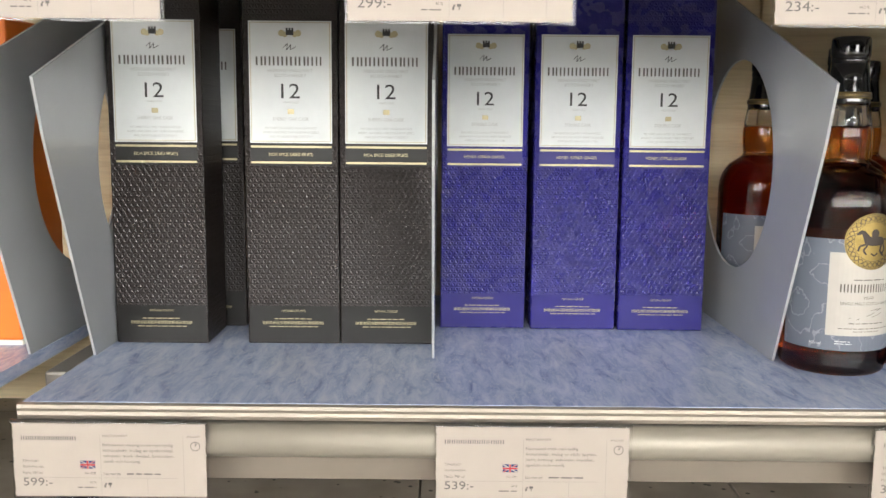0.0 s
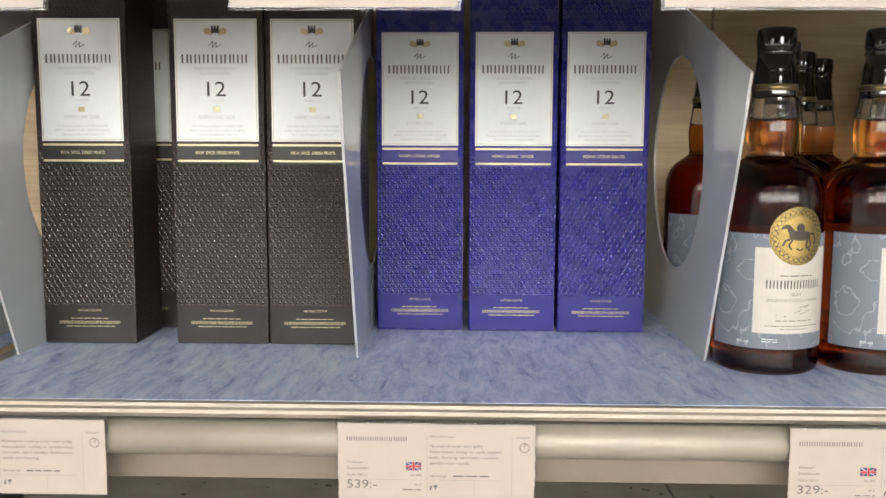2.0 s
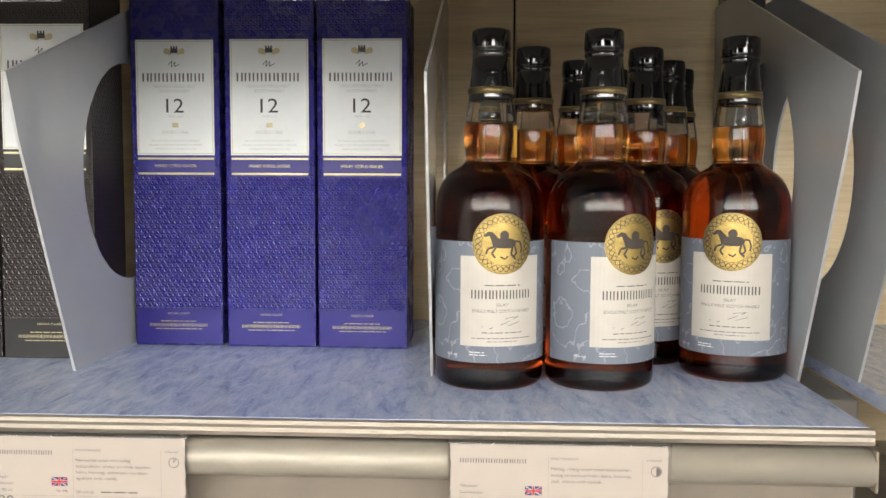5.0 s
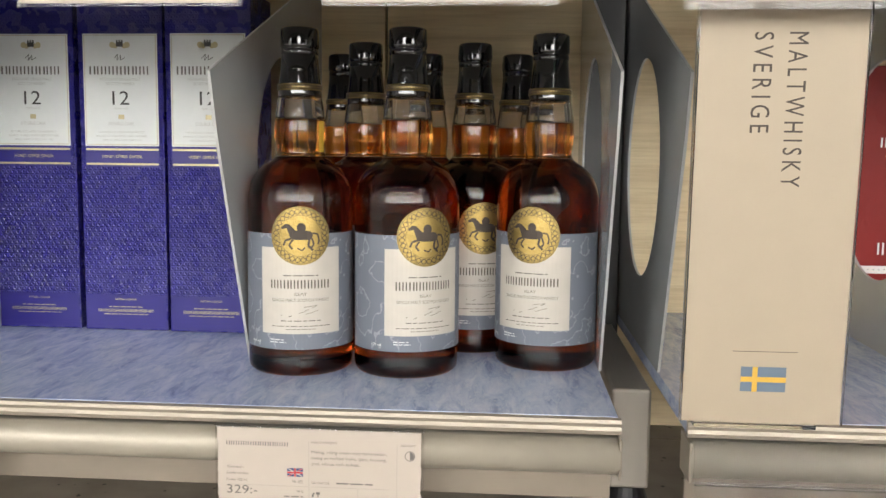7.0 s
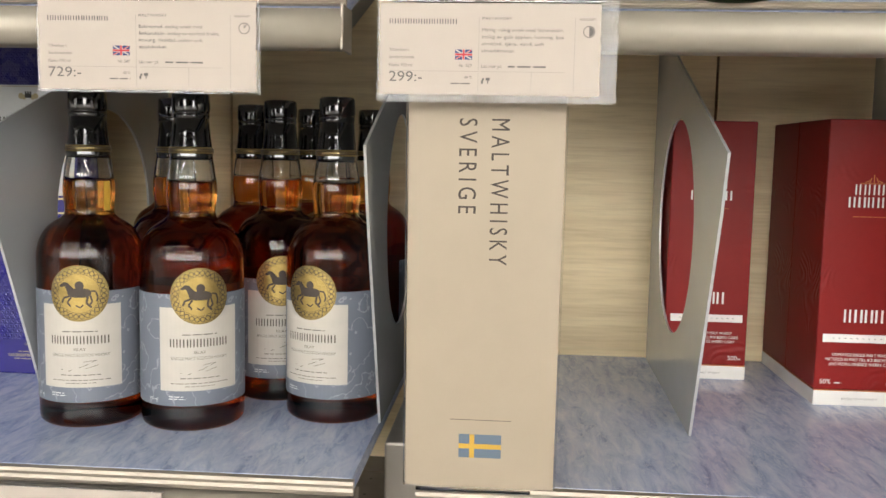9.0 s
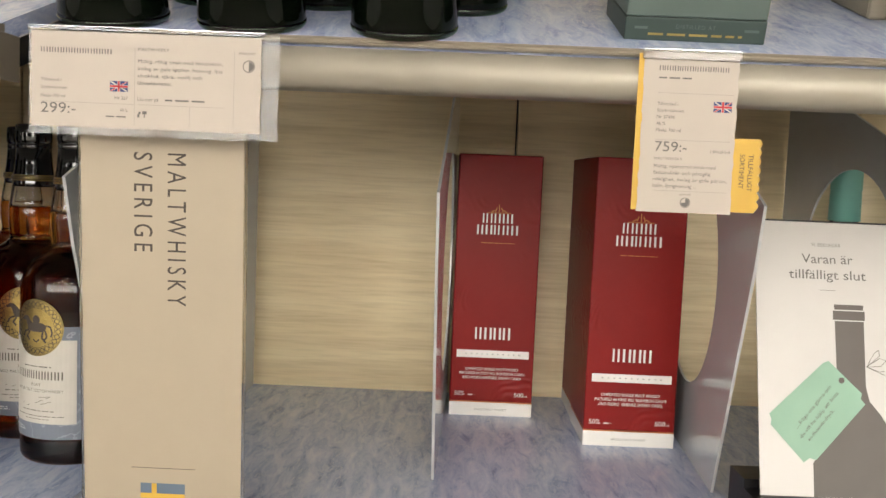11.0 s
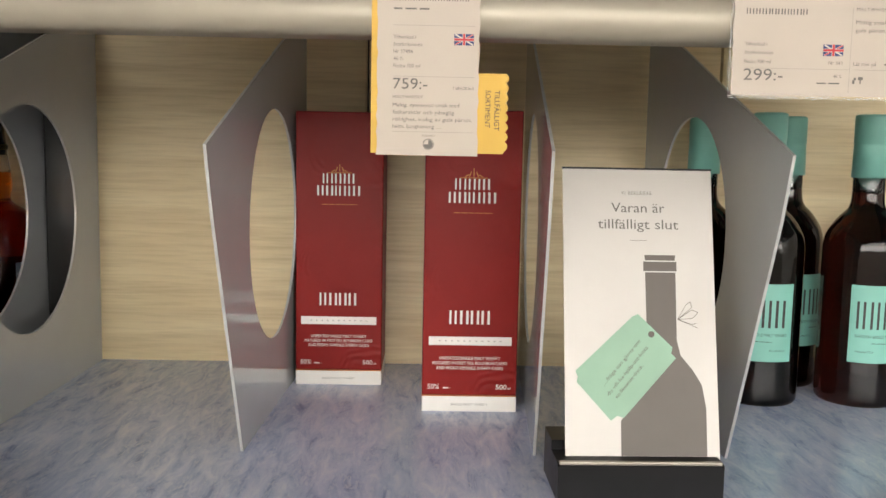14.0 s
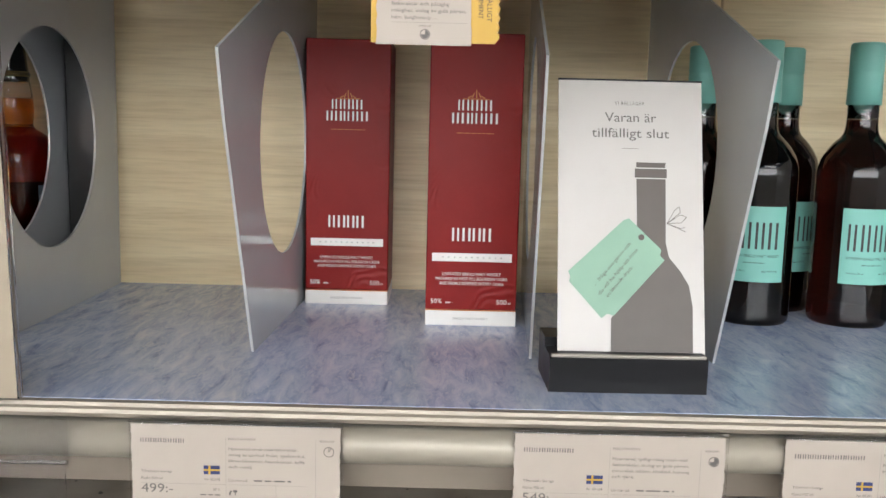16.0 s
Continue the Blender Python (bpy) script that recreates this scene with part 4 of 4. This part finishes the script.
# ---- price cards on the rails ----
def flag(t, x, z, w, h, kind, y):
    if kind == "uk":
        part("flag", Ink(y).rect(x, z, x + w, z + h).bm, M_BLUEINK, t, "small printed flag")
        f = Ink(y - 0.0002)
        f.rect(x, z + h * 0.36, x + w, z + h * 0.64).rect(x + w * 0.42, z, x + w * 0.58, z + h)
        for a, b in (((0.05, 0.05), (0.95, 0.95)), ((0.05, 0.95), (0.95, 0.05))):
            f.line([(x + w * a[0], z + h * a[1]), (x + w * b[0], z + h * b[1])], h * 0.13)
        part("flag_white", f.bm, M_CREAM, t)
        part("flag_red", Ink(y - 0.0004).rect(x, z + h * 0.40, x + w, z + h * 0.60).rect(x + w * 0.445, z, x + w * 0.555, z + h)
             .line([(x + w * 0.05, z + h * 0.05), (x + w * 0.35, z + h * 0.35)], h * 0.08).line([(x + w * 0.95, z + h * 0.95), (x + w * 0.65, z + h * 0.65)], h * 0.08).bm, M_REDINK, t)
    else:
        part("flag", Ink(y).rect(x, z, x + w, z + h).bm, M_BLUEINK, t, "small printed flag")
        part("flag_cross", Ink(y - 0.0002).rect(x, z + h * 0.4, x + w, z + h * 0.6).rect(x + w * 0.3, z, x + w * 0.42, z + h).bm, M_YELLOW, t)


def gauge(k, x, z, r, share):
    """A small dial ring, its dark share growing clockwise from the top."""
    k.ring(x, z, r * 0.86, r, 24)
    if share <= 0.1:
        k.line([(x, z), (x + r * 0.45, z + r * 0.75)], r * 0.12)
        k.line([(x, z), (x, z + r * 0.9)], r * 0.12)
    else:
        k.disc(x, z, r * 0.8, 20, 0, 360 * share)


def torn_card(w, h, seed, lean):
    """A card with slightly torn short sides, bowed a little round the rail."""
    rnd = random.Random(seed)
    bm = bmesh.new()
    n = 22
    rows = []
    for i in range(n + 1):
        z = -h * i / n
        jag = [rnd.uniform(0, 0.0009) for _ in range(2)]
        y = lean(z)
        rows.append([bm.verts.new((x, y + d, z)) for d in (0, 0.0005) for x in (jag[0], w - jag[1])])
    for a, b in zip(rows, rows[1:]):
        bm.faces.new((a[0], a[1], b[1], b[0]))
        bm.faces.new((a[2], b[2], b[3], a[3]))
        bm.faces.new((a[0], b[0], b[2], a[2]))
        bm.faces.new((a[1], a[3], b[3], b[1]))
    bm.faces.new((rows[0][0], rows[0][2], rows[0][3], rows[0][1]))
    bm.faces.new((rows[-1][0], rows[-1][1], rows[-1][3], rows[-1][2]))
    return bm


def price_card(x0, x1, y, ztop, price, country, lines, name_n, made, volume, number, share, percent="40 %", h=0.0555, lean=0.0, seed=1, sleeve=0.0018):
    w = x1 - x0
    t = thing("price_card", pose(x0, y, ztop, -lean), "cream printed price card clipped to the shelf rail", "price card", "price cards on the rails")
    k0 = w / 0.1425
    part("card", torn_card(w, h, seed, lambda z: 0.0), M_TAGP, t)
    part("clip_strip", boxed(-0.001, -0.0012, 0.0004, w + 0.0015, 0.0006, 0.0030, bevel=0.0004, segs=1), M_PLASTIC, t, "clear plastic clip strip")
    part("sleeve", boxed(-0.0012, 0.0009, -h - 0.0012 - sleeve * 0.3, w + sleeve, 0.0015, 0.002), M_PLASTIC, t, "clear plastic sleeve")
    yy = -0.0003
    k = Ink(yy)
    k.text(price, 0.0068 * k0, -0.0475, 0.0062, "l", width=0.0215 * k0)
    part("price", k.bm, M_GREYINK, t, "large grey price figures")
    g = Ink(yy)
    g.strokes(name_n, 0.0068 * k0, -0.0125, min(0.050, 0.0034 * name_n) * k0, 0.0030, "l", seed)
    for i, s in enumerate(made):
        g.text(s, 0.0068 * k0, -0.0292 - 0.0044 * (i - len(made) + 2), 0.0019)
    g.text(volume, 0.0068 * k0, -0.0385, 0.0019).text("Nr " + number, 0.0605 * k0, -0.0385, 0.0019, "r")
    g.text(percent, 0.0605 * k0, -0.0455, 0.0017, "r").dashes(0.047 * k0, -0.0492, 0.0135 * k0, 0.0014, seed)
    g.text("MALTWHISKY", 0.0665 * k0, -0.0098, 0.0018, spacing=1.2)
    part("maker_print", g.bm, M_GREYINK, t)
    g = Ink(yy)
    for i, s in enumerate(lines):
        g.text(s, 0.0665 * k0, -0.0168 - 0.0042 * i, 0.0021, "l", width=min(0.052, 0.00152 * len(s)) * k0)
    g.text("Läs mer på", 0.0665 * k0, -0.0388, 0.0020).dashes(0.0835 * k0, -0.0388, 0.0255 * k0, 0.0018, seed + 3)
    part("description", g.bm, M_GREYINK, t)
    g = Ink(yy)
    g.text("RÖKIGHET", 0.1285 * k0, -0.0098, 0.0014, "l")
    gauge(g, 0.1345 * k0, -0.0165, 0.0036, share)
    part("smoke_dial", g.bm, M_GREYINK, t)
    g = Ink(yy)
    g.rect(0.0665 * k0, -0.0485, 0.0678 * k0, -0.0465).rect(0.0672 * k0, -0.0465, 0.0685 * k0, -0.0452).rect(0.0695 * k0, -0.0465, 0.0722 * k0, -0.0448).rect(0.0705 * k0, -0.0485, 0.0712 * k0, -0.0465)
    part("pictogram", g.bm, M_GREYINK, t)
    for a, b, c, d in ((0.0645, -0.0535, 0.0647, -0.0085), (0.1255, -0.0535, 0.1257, -0.0085), (0.0068, -0.0412, 0.0645, -0.0410), (0.0665, -0.0412, 0.120, -0.0410), (0.0985, -0.0530, 0.0987, -0.0412)):
        part("printed_line", Ink(yy).rect(a * k0, b, c * k0, d).bm, M_PALEINK, t)
    flag(t, 0.0495 * k0, -0.0340, 0.0110 * k0, 0.0061, country, yy - 0.0001)
    return t


UK = ("Tillverkad i", "Storbritannien")
SE = ("Tillverkad i Sverige",)
LOWY, UPY = 0.6195, 0.5735
price_card(-0.3245, -0.1825, LOWY, 1.0345, "599:-", "uk", ("Balanserad, mustig smak med tydlig", "fatkaraktär, inslag av apelsinskal,", "valnötter, mörk choklad, farinsocker,", "vanilj och honung."), 12, UK, "Flaska 700 ml", "478", 0.08, seed=1)
price_card(-0.0145, 0.1275, LOWY, 1.0345, "539:-", "uk", ("Nyanserad smak med tydlig", "fatkaraktär, inslag av röda äpplen,", "halm, honung, valnötter, kryddor,", "apelsin och vanilj."), 13, UK, "Flaska 700 ml", "496", 0.08, seed=2)
price_card(0.3065, 0.4515, LOWY, 1.0345, "329:-", "uk", ("Maltig, rökig smak med fatkaraktär,", "inslag av torkad frukt, tjära, honung,", "jod, citrus och tobak."), 13, UK, "Flaska 700 ml", "435", 0.5, seed=3)
price_card(0.8060, 0.9470, LOWY, 1.0345, "499:-", "se", ("Nyanserad smak med fatkaraktär,", "inslag av torkad frukt, apelsinskal,", "klöverblommor, hasselnötter, kaffe", "och vanilj."), 9, SE, "Flaska 500 ml", "82375", 0.08, "50 %", seed=4)
price_card(1.0630, 1.2050, LOWY, 1.0345, "549:-", "se", ("Nyanserad, tydligt rökig smak med", "fatkaraktär, inslag av gula päron,", "citrusskal, nötter, choklad, honung", "och tjära."), 10, SE, "Flaska 700 ml", "85124", 0.75, "46 %", seed=5)
price_card(1.2440, 1.3860, LOWY, 1.0345, "429:-", "se", ("Nyanserad smak med fatkaraktär,", "inslag av päron, honung och vanilj."), 14, SE, "Flaska 700 ml", "85391", 0.08, seed=6)
price_card(-0.3330, -0.1910, UPY, 1.3735, "329:-", "uk", ("Fruktig smak med fatkaraktär,", "inslag av honung och vanilj."), 13, UK, "Flaska 700 ml", "423", 0.08, seed=7)
price_card(-0.0730, 0.0710, UPY, 1.3735, "299:-", "uk", ("Fruktig smak med fatkaraktär,", "inslag av päron och nougat."), 12, UK, "Flaska 700 ml", "411", 0.08, seed=8)
price_card(0.1985, 0.3400, UPY, 1.3735, "234:-", "uk", ("Fruktig smak med inslag", "av äpplen och honung."), 14, UK, "Flaska 200 ml", "383", 0.08, "44,5 %", seed=9)
price_card(0.3930, 0.5350, UPY, 1.3735, "729:-", "uk", ("Balanserad, maltig smak med", "fatkaraktär, inslag av torkad frukt,", "honung, choklad, nötter och", "apelsinskal."), 12, UK, "Flaska 700 ml", "587", 0.04, "40 %", seed=10)
price_card(0.6120, 0.7485, UPY, 1.3735, "299:-", "uk", ("Maltig, rökig smak med fatkaraktär,", "inslag av gula äpplen, honung, ljus", "choklad, tjära, vanilj och", "klöverblommor."), 13, UK, "Flaska 700 ml", "327", 0.5, seed=11, sleeve=0.010)
price_card(1.1620, 1.3040, UPY, 1.3740, "299:-", "uk", ("Maltig smak med inslag av", "gula päron, vanilj och honung."), 10, UK, "Flaska 700 ml", "343", 0.04, seed=12)


def tall_price_card():
    w, h = 0.0555, 0.0920
    t = thing("price_card", pose(0.9705, UPY - 0.001, 1.3745), "upright cream price card with a yellow range ticket", "price card")
    part("backing", boxed(-0.0028, 0.0006, -h + 0.001, 0.006, 0.0010, -0.0005), M_YELLOW, t, "yellow backing strip")
    part("card", torn_card(w, h, 31, lambda z: 0.0), M_TAGP, t)
    part("clip_strip", boxed(-0.001, -0.0022, -0.004, w + 0.001, -0.0006, 0.002, bevel=0.0006, segs=1), M_PLASTIC, t, "clear plastic clip strip")
    bm = bmesh.new()
    pts = [(0.050, -0.0475), (0.0715, -0.0475)]
    for i in range(33):
        z = -0.0475 - 0.0415 * i / 32
        pts.append((0.0700 + 0.0016 * abs(math.sin(math.pi * i / 4)), z))
    pts += [(0.0690, -0.0905), (0.050, -0.0905)]
    a = [bm.verts.new((x, 0.0007, z)) for x, z in pts]
    b = [bm.verts.new((x, 0.0013, z)) for x, z in pts]
    bm.faces.new(a)
    bm.faces.new(b[::-1])
    for i in range(len(a)):
        j = (i + 1) % len(a)
        bm.faces.new((a[i], b[i], b[j], a[j]))
    ticket = part("ticket", bm, M_YELLOW, t, "yellow ticket with a scalloped edge")
    part("ticket_print", Ink(0.0004).text("TILLFÄLLIGT", 0.0640, -0.0565, 0.0028, "l", width=0.0215, turn=90).text("SORTIMENT", 0.0590, -0.0565, 0.0028, "l", width=0.0200, turn=90).bm, M_INK, ticket)
    yy = -0.0003
    part("price", Ink(yy).text("759:-", 0.0090, -0.0565, 0.0058, "l", width=0.0185).bm, M_GREYINK, t)
    g = Ink(yy)
    g.strokes(14, 0.0090, -0.0100, 0.041, 0.0028, "l", 5).dashes(0.0090, -0.0150, 0.020, 0.0016, 3)
    for i, s in enumerate(("Tillverkad i", "Storbritannien", "Nr 37496", "46 %", "Flaska 700 ml")):
        g.text(s, 0.0090, -0.0300 - 0.0038 * i, 0.0019)
    g.text("1 084,28 kr/l", 0.0525, -0.0565, 0.0016, "r").text("MALTWHISKY", 0.0090, -0.0615, 0.0016, spacing=1.2)
    for i, s in enumerate(("Maltig, nyanserad smak med", "fatkaraktär och påtaglig", "rökighet, inslag av gula päron,", "halm, ljunghonung …")):
        g.text(s, 0.0090, -0.0660 - 0.0038 * i, 0.0020, "l", width=0.00138 * len(s))
    g.text("RÖKIGHET", 0.0285, -0.0818, 0.0010, "c")
    gauge(g, 0.0285, -0.0860, 0.0030, 0.75)
    part("print", g.bm, M_GREYINK, t)
    for z in (-0.0230, -0.0500, -0.0795):
        part("printed_line", Ink(yy).rect(0.0090, z, 0.0525, z + 0.0002).bm, M_PALEINK, t)
    flag(t, 0.0415, -0.0330, 0.0105, 0.0060, "uk", yy - 0.0001)
    return t


tall_price_card()


def empty_holder(x0, x1):
    t = thing("label_holder", pose(x0, LOWY, 1.0345), "empty clear plastic label holder on the shelf rail", "label holder")
    w = x1 - x0
    part("front_strip", boxed(0, -0.0016, -0.030, w, -0.0008, 0.002, bevel=0.0003, segs=1), M_PLASTIC, t)
    part("flap", boxed(0.001, -0.0030, -0.062, w - 0.001, -0.0022, -0.027, bevel=0.0003, segs=1), M_PLASTIC, t)
    part("fold", boxed(0, -0.0036, -0.0290, w, -0.0004, -0.0265, bevel=0.0008), M_PLASTIC, t)
    return t


empty_holder(0.6365, 0.7640)


# ---- goods on the upper shelf, seen by their feet ----
def green_bottle(m, label):
    t = thing("whisky_bottle", m, label, "bottle", "green bottles on the upper shelf")
    prof = [(0, 0.003), (0.026, 0.001)] + rounded([(0.0305, 0.0), (0.0326, 0.003), (0.0330, 0.007), (0.0326, 0.013), (0.0315, 0.024), (0.0307, 0.036), (0.0305, 0.048)]) + [(0.0305, 0.150)] + rounded([(0.0302, 0.155), (0.029, 0.180), (0.019, 0.205), (0.0150, 0.225), (0.0140, 0.262)]) + [(0, 0.262)]
    part("glass", lathe(prof, 56), M_GREENGLASS, t, "dark green bottle glass", smooth=True)
    part("foot", lathe([(0.0300, -0.0001), (0.0322, 0.0008), (0.0334, 0.0030), (0.0334, 0.0048), (0.0326, 0.0052), (0.0300, 0.0020)], 56), M_GREENRIM, t, "bright green glass foot rim", smooth=True)
    part("capsule", lathe([(0.0152, 0.215), (0.0158, 0.215), (0.0155, 0.270), (0.014, 0.273), (0, 0.273)], 32), M_CAPSULE, t, smooth=True)
    R2 = 0.0308
    part("front_label", Ink(-0.0004).rect(-0.040, 0.0465, 0.040, 0.125, 24).wrap(R2), M_DKLABEL, t, "dark green label", smooth=True)
    k = Ink(-0.0008)
    k.rect(-0.040, 0.0472, 0.040, 0.0492, 24).text("40% vol", 0.0105, 0.0535, 0.0044).rect(-0.006, 0.0570, 0.006, 0.0600)
    part("gold_print", k.wrap(R2), M_GOLD, t)
    part("pale_print", Ink(-0.0008).dashes(-0.018, 0.0533, 0.021, 0.0020, 3).wrap(R2), M_WHITEINK, t)
    for i in range(9):
        a = -0.55 + 0.14 * i
        if i % 2 == 0:
            part("glass_relief", boxed(-0.0022, -0.0008, -0.0022, 0.0022, 0.0008, 0.0022, bevel=0.0007), M_GREENGLASS, t).matrix_basis = pose(0.0312 * math.sin(a), -0.0312 * math.cos(a), 0.0305, 4, 0, math.degrees(a))
    return t


grn = green_bottle(on_upper(0.734, 0.0230, 8), "dark green whisky bottle with a flared foot")
for x, y, a in ((0.648, 0.0230, -12), (0.8285, 0.0230, 4), (0.768, 0.112, 20), (0.690, 0.112, 0), (0.862, 0.112, 30), (0.880, 0.190, 10), (0.790, 0.190, 0)):
    copy_thing(grn, on_upper(x, y, a))


def sage_carton():
    t = thing("whisky_carton", on_upper(1.0085, 0.0690, -0.6), "sage green whisky carton with a dark base band", "gift carton")
    w, d = 0.0865, 0.0865
    part("carton", boxed(-w / 2, -d / 2, 0.0145, w / 2, d / 2, 0.305, bevel=0.0012), M_SAGE, t)
    part("base_band", boxed(-w / 2 - 0.0001, -d / 2 - 0.0001, 0, w / 2 + 0.0001, d / 2 + 0.0001, 0.0143, bevel=0.0008), M_DKSAGE, t, "dark green base band")
    part("gold_print", Ink(-d / 2 - 0.0006).dashes(-0.029, 0.0030, 0.058, 0.0026, 12).bm, M_GOLD, t)
    part("pale_print", Ink(-d / 2 - 0.0006).text("DISTILLED AT", 0, 0.0080, 0.0024, "c", spacing=1.2).dashes(-0.0375, 0.0065, 0.008, 0.003, 2).dashes(0.030, 0.0065, 0.009, 0.003, 2).bm, M_SAGE, t)
    part("white_print", Ink(-d / 2 - 0.0005).dashes(-0.038, 0.0535, 0.034, 0.0022, 5).bm, M_WHITEINK, t)
    return t


sage_carton()


def kraft_box(m, w, d, h, front, side, label, extra):
    t = thing("carton", m, label, "carton", "cartons on the upper shelf")
    part("body", boxed(0, 0, 0, w, d, h, bevel=0.002), front, t)
    part("side_sheet", boxed(-0.0006, 0.002, 0.002, -0.0001, d - 0.002, h - 0.002), side, t, "beige side")
    if extra:
        part("label_band", boxed(0.0005, -0.0006, 0.050, w - 0.0005, -0.0001, h - 0.002), M_MAROON, t, "maroon printed band")
        part("gold_line", boxed(0.0005, -0.0012, 0.0515, w - 0.0005, -0.0007, 0.0525), M_GOLD, t)
        part("emblem", Ink(-0.0014).ring(w * 0.86, 0.060, 0.009, 0.0105).ring(w * 0.86, 0.060, 0.005, 0.006).bm, M_GOLD, t)
    return t


kraft_box(on_upper(1.165, 0.043, -2.0), 0.100, 0.085, 0.300, M_KRAFT, M_BEIGE, "golden kraft carton with a maroon band", True)
kraft_box(on_upper(1.158, 0.133, -2.0), 0.100, 0.085, 0.300, M_BEIGE, M_BEIGE, "beige side of a carton", False)
kraft_box(on_upper(1.151, 0.223, -2.0), 0.100, 0.085, 0.300, M_BEIGE, M_BEIGE, "beige side of a carton", False)


def orange_carton():
    t = thing("carton", pose(-0.450, 0.855, DECK), "bright orange upright carton on the shelf", "carton")
    part("body", boxed(-0.048, -0.05, 0.004, 0.048, 0.05, 0.30, bevel=0.003), M_ORANGE, t)
    part("base", boxed(-0.0478, -0.0498, 0, 0.0478, 0.0498, 0.0045), M_WHITEINK, t, "white base edge")
    part("print", Ink(-0.0504).rect(-0.03, 0.16, 0.03, 0.24).dashes(-0.03, 0.10, 0.06, 0.004, 3).bm, M_WHITEINK, t)
    return t


orange_carton()


# ---- stone tiles, last ----
def tiles(x0, x1, y0, y1, ztop, size, thick, parent, mat):
    shared = None
    nx, ny = int(math.ceil((x1 - x0) / size)), int(math.ceil((y1 - y0) / size))
    for i in range(nx):
        for j in range(ny):
            ax, ay = x0 + i * size, y0 + j * size
            if shared is None:
                shared = part("tile", boxed(0.001, 0.001, -thick, size - 0.001, size - 0.001, 0, bevel=0.0008, segs=1), mat, parent)
                shared.location = (ax, ay, ztop)
            else:
                ob = new("tile", shared.data)
                ob.parent = parent
                ob.location = (ax, ay, ztop)


tiles(-2.43, 3.3, 0.12, 1.07, STONE, 0.30, 0.022, raised_floor, M_TERR)
tiles(WEST + 0.05, EAST - 0.3, SOUTH + 0.05, 0.06, 0.0, 0.75, 0.012, floor, M_FLOOR)
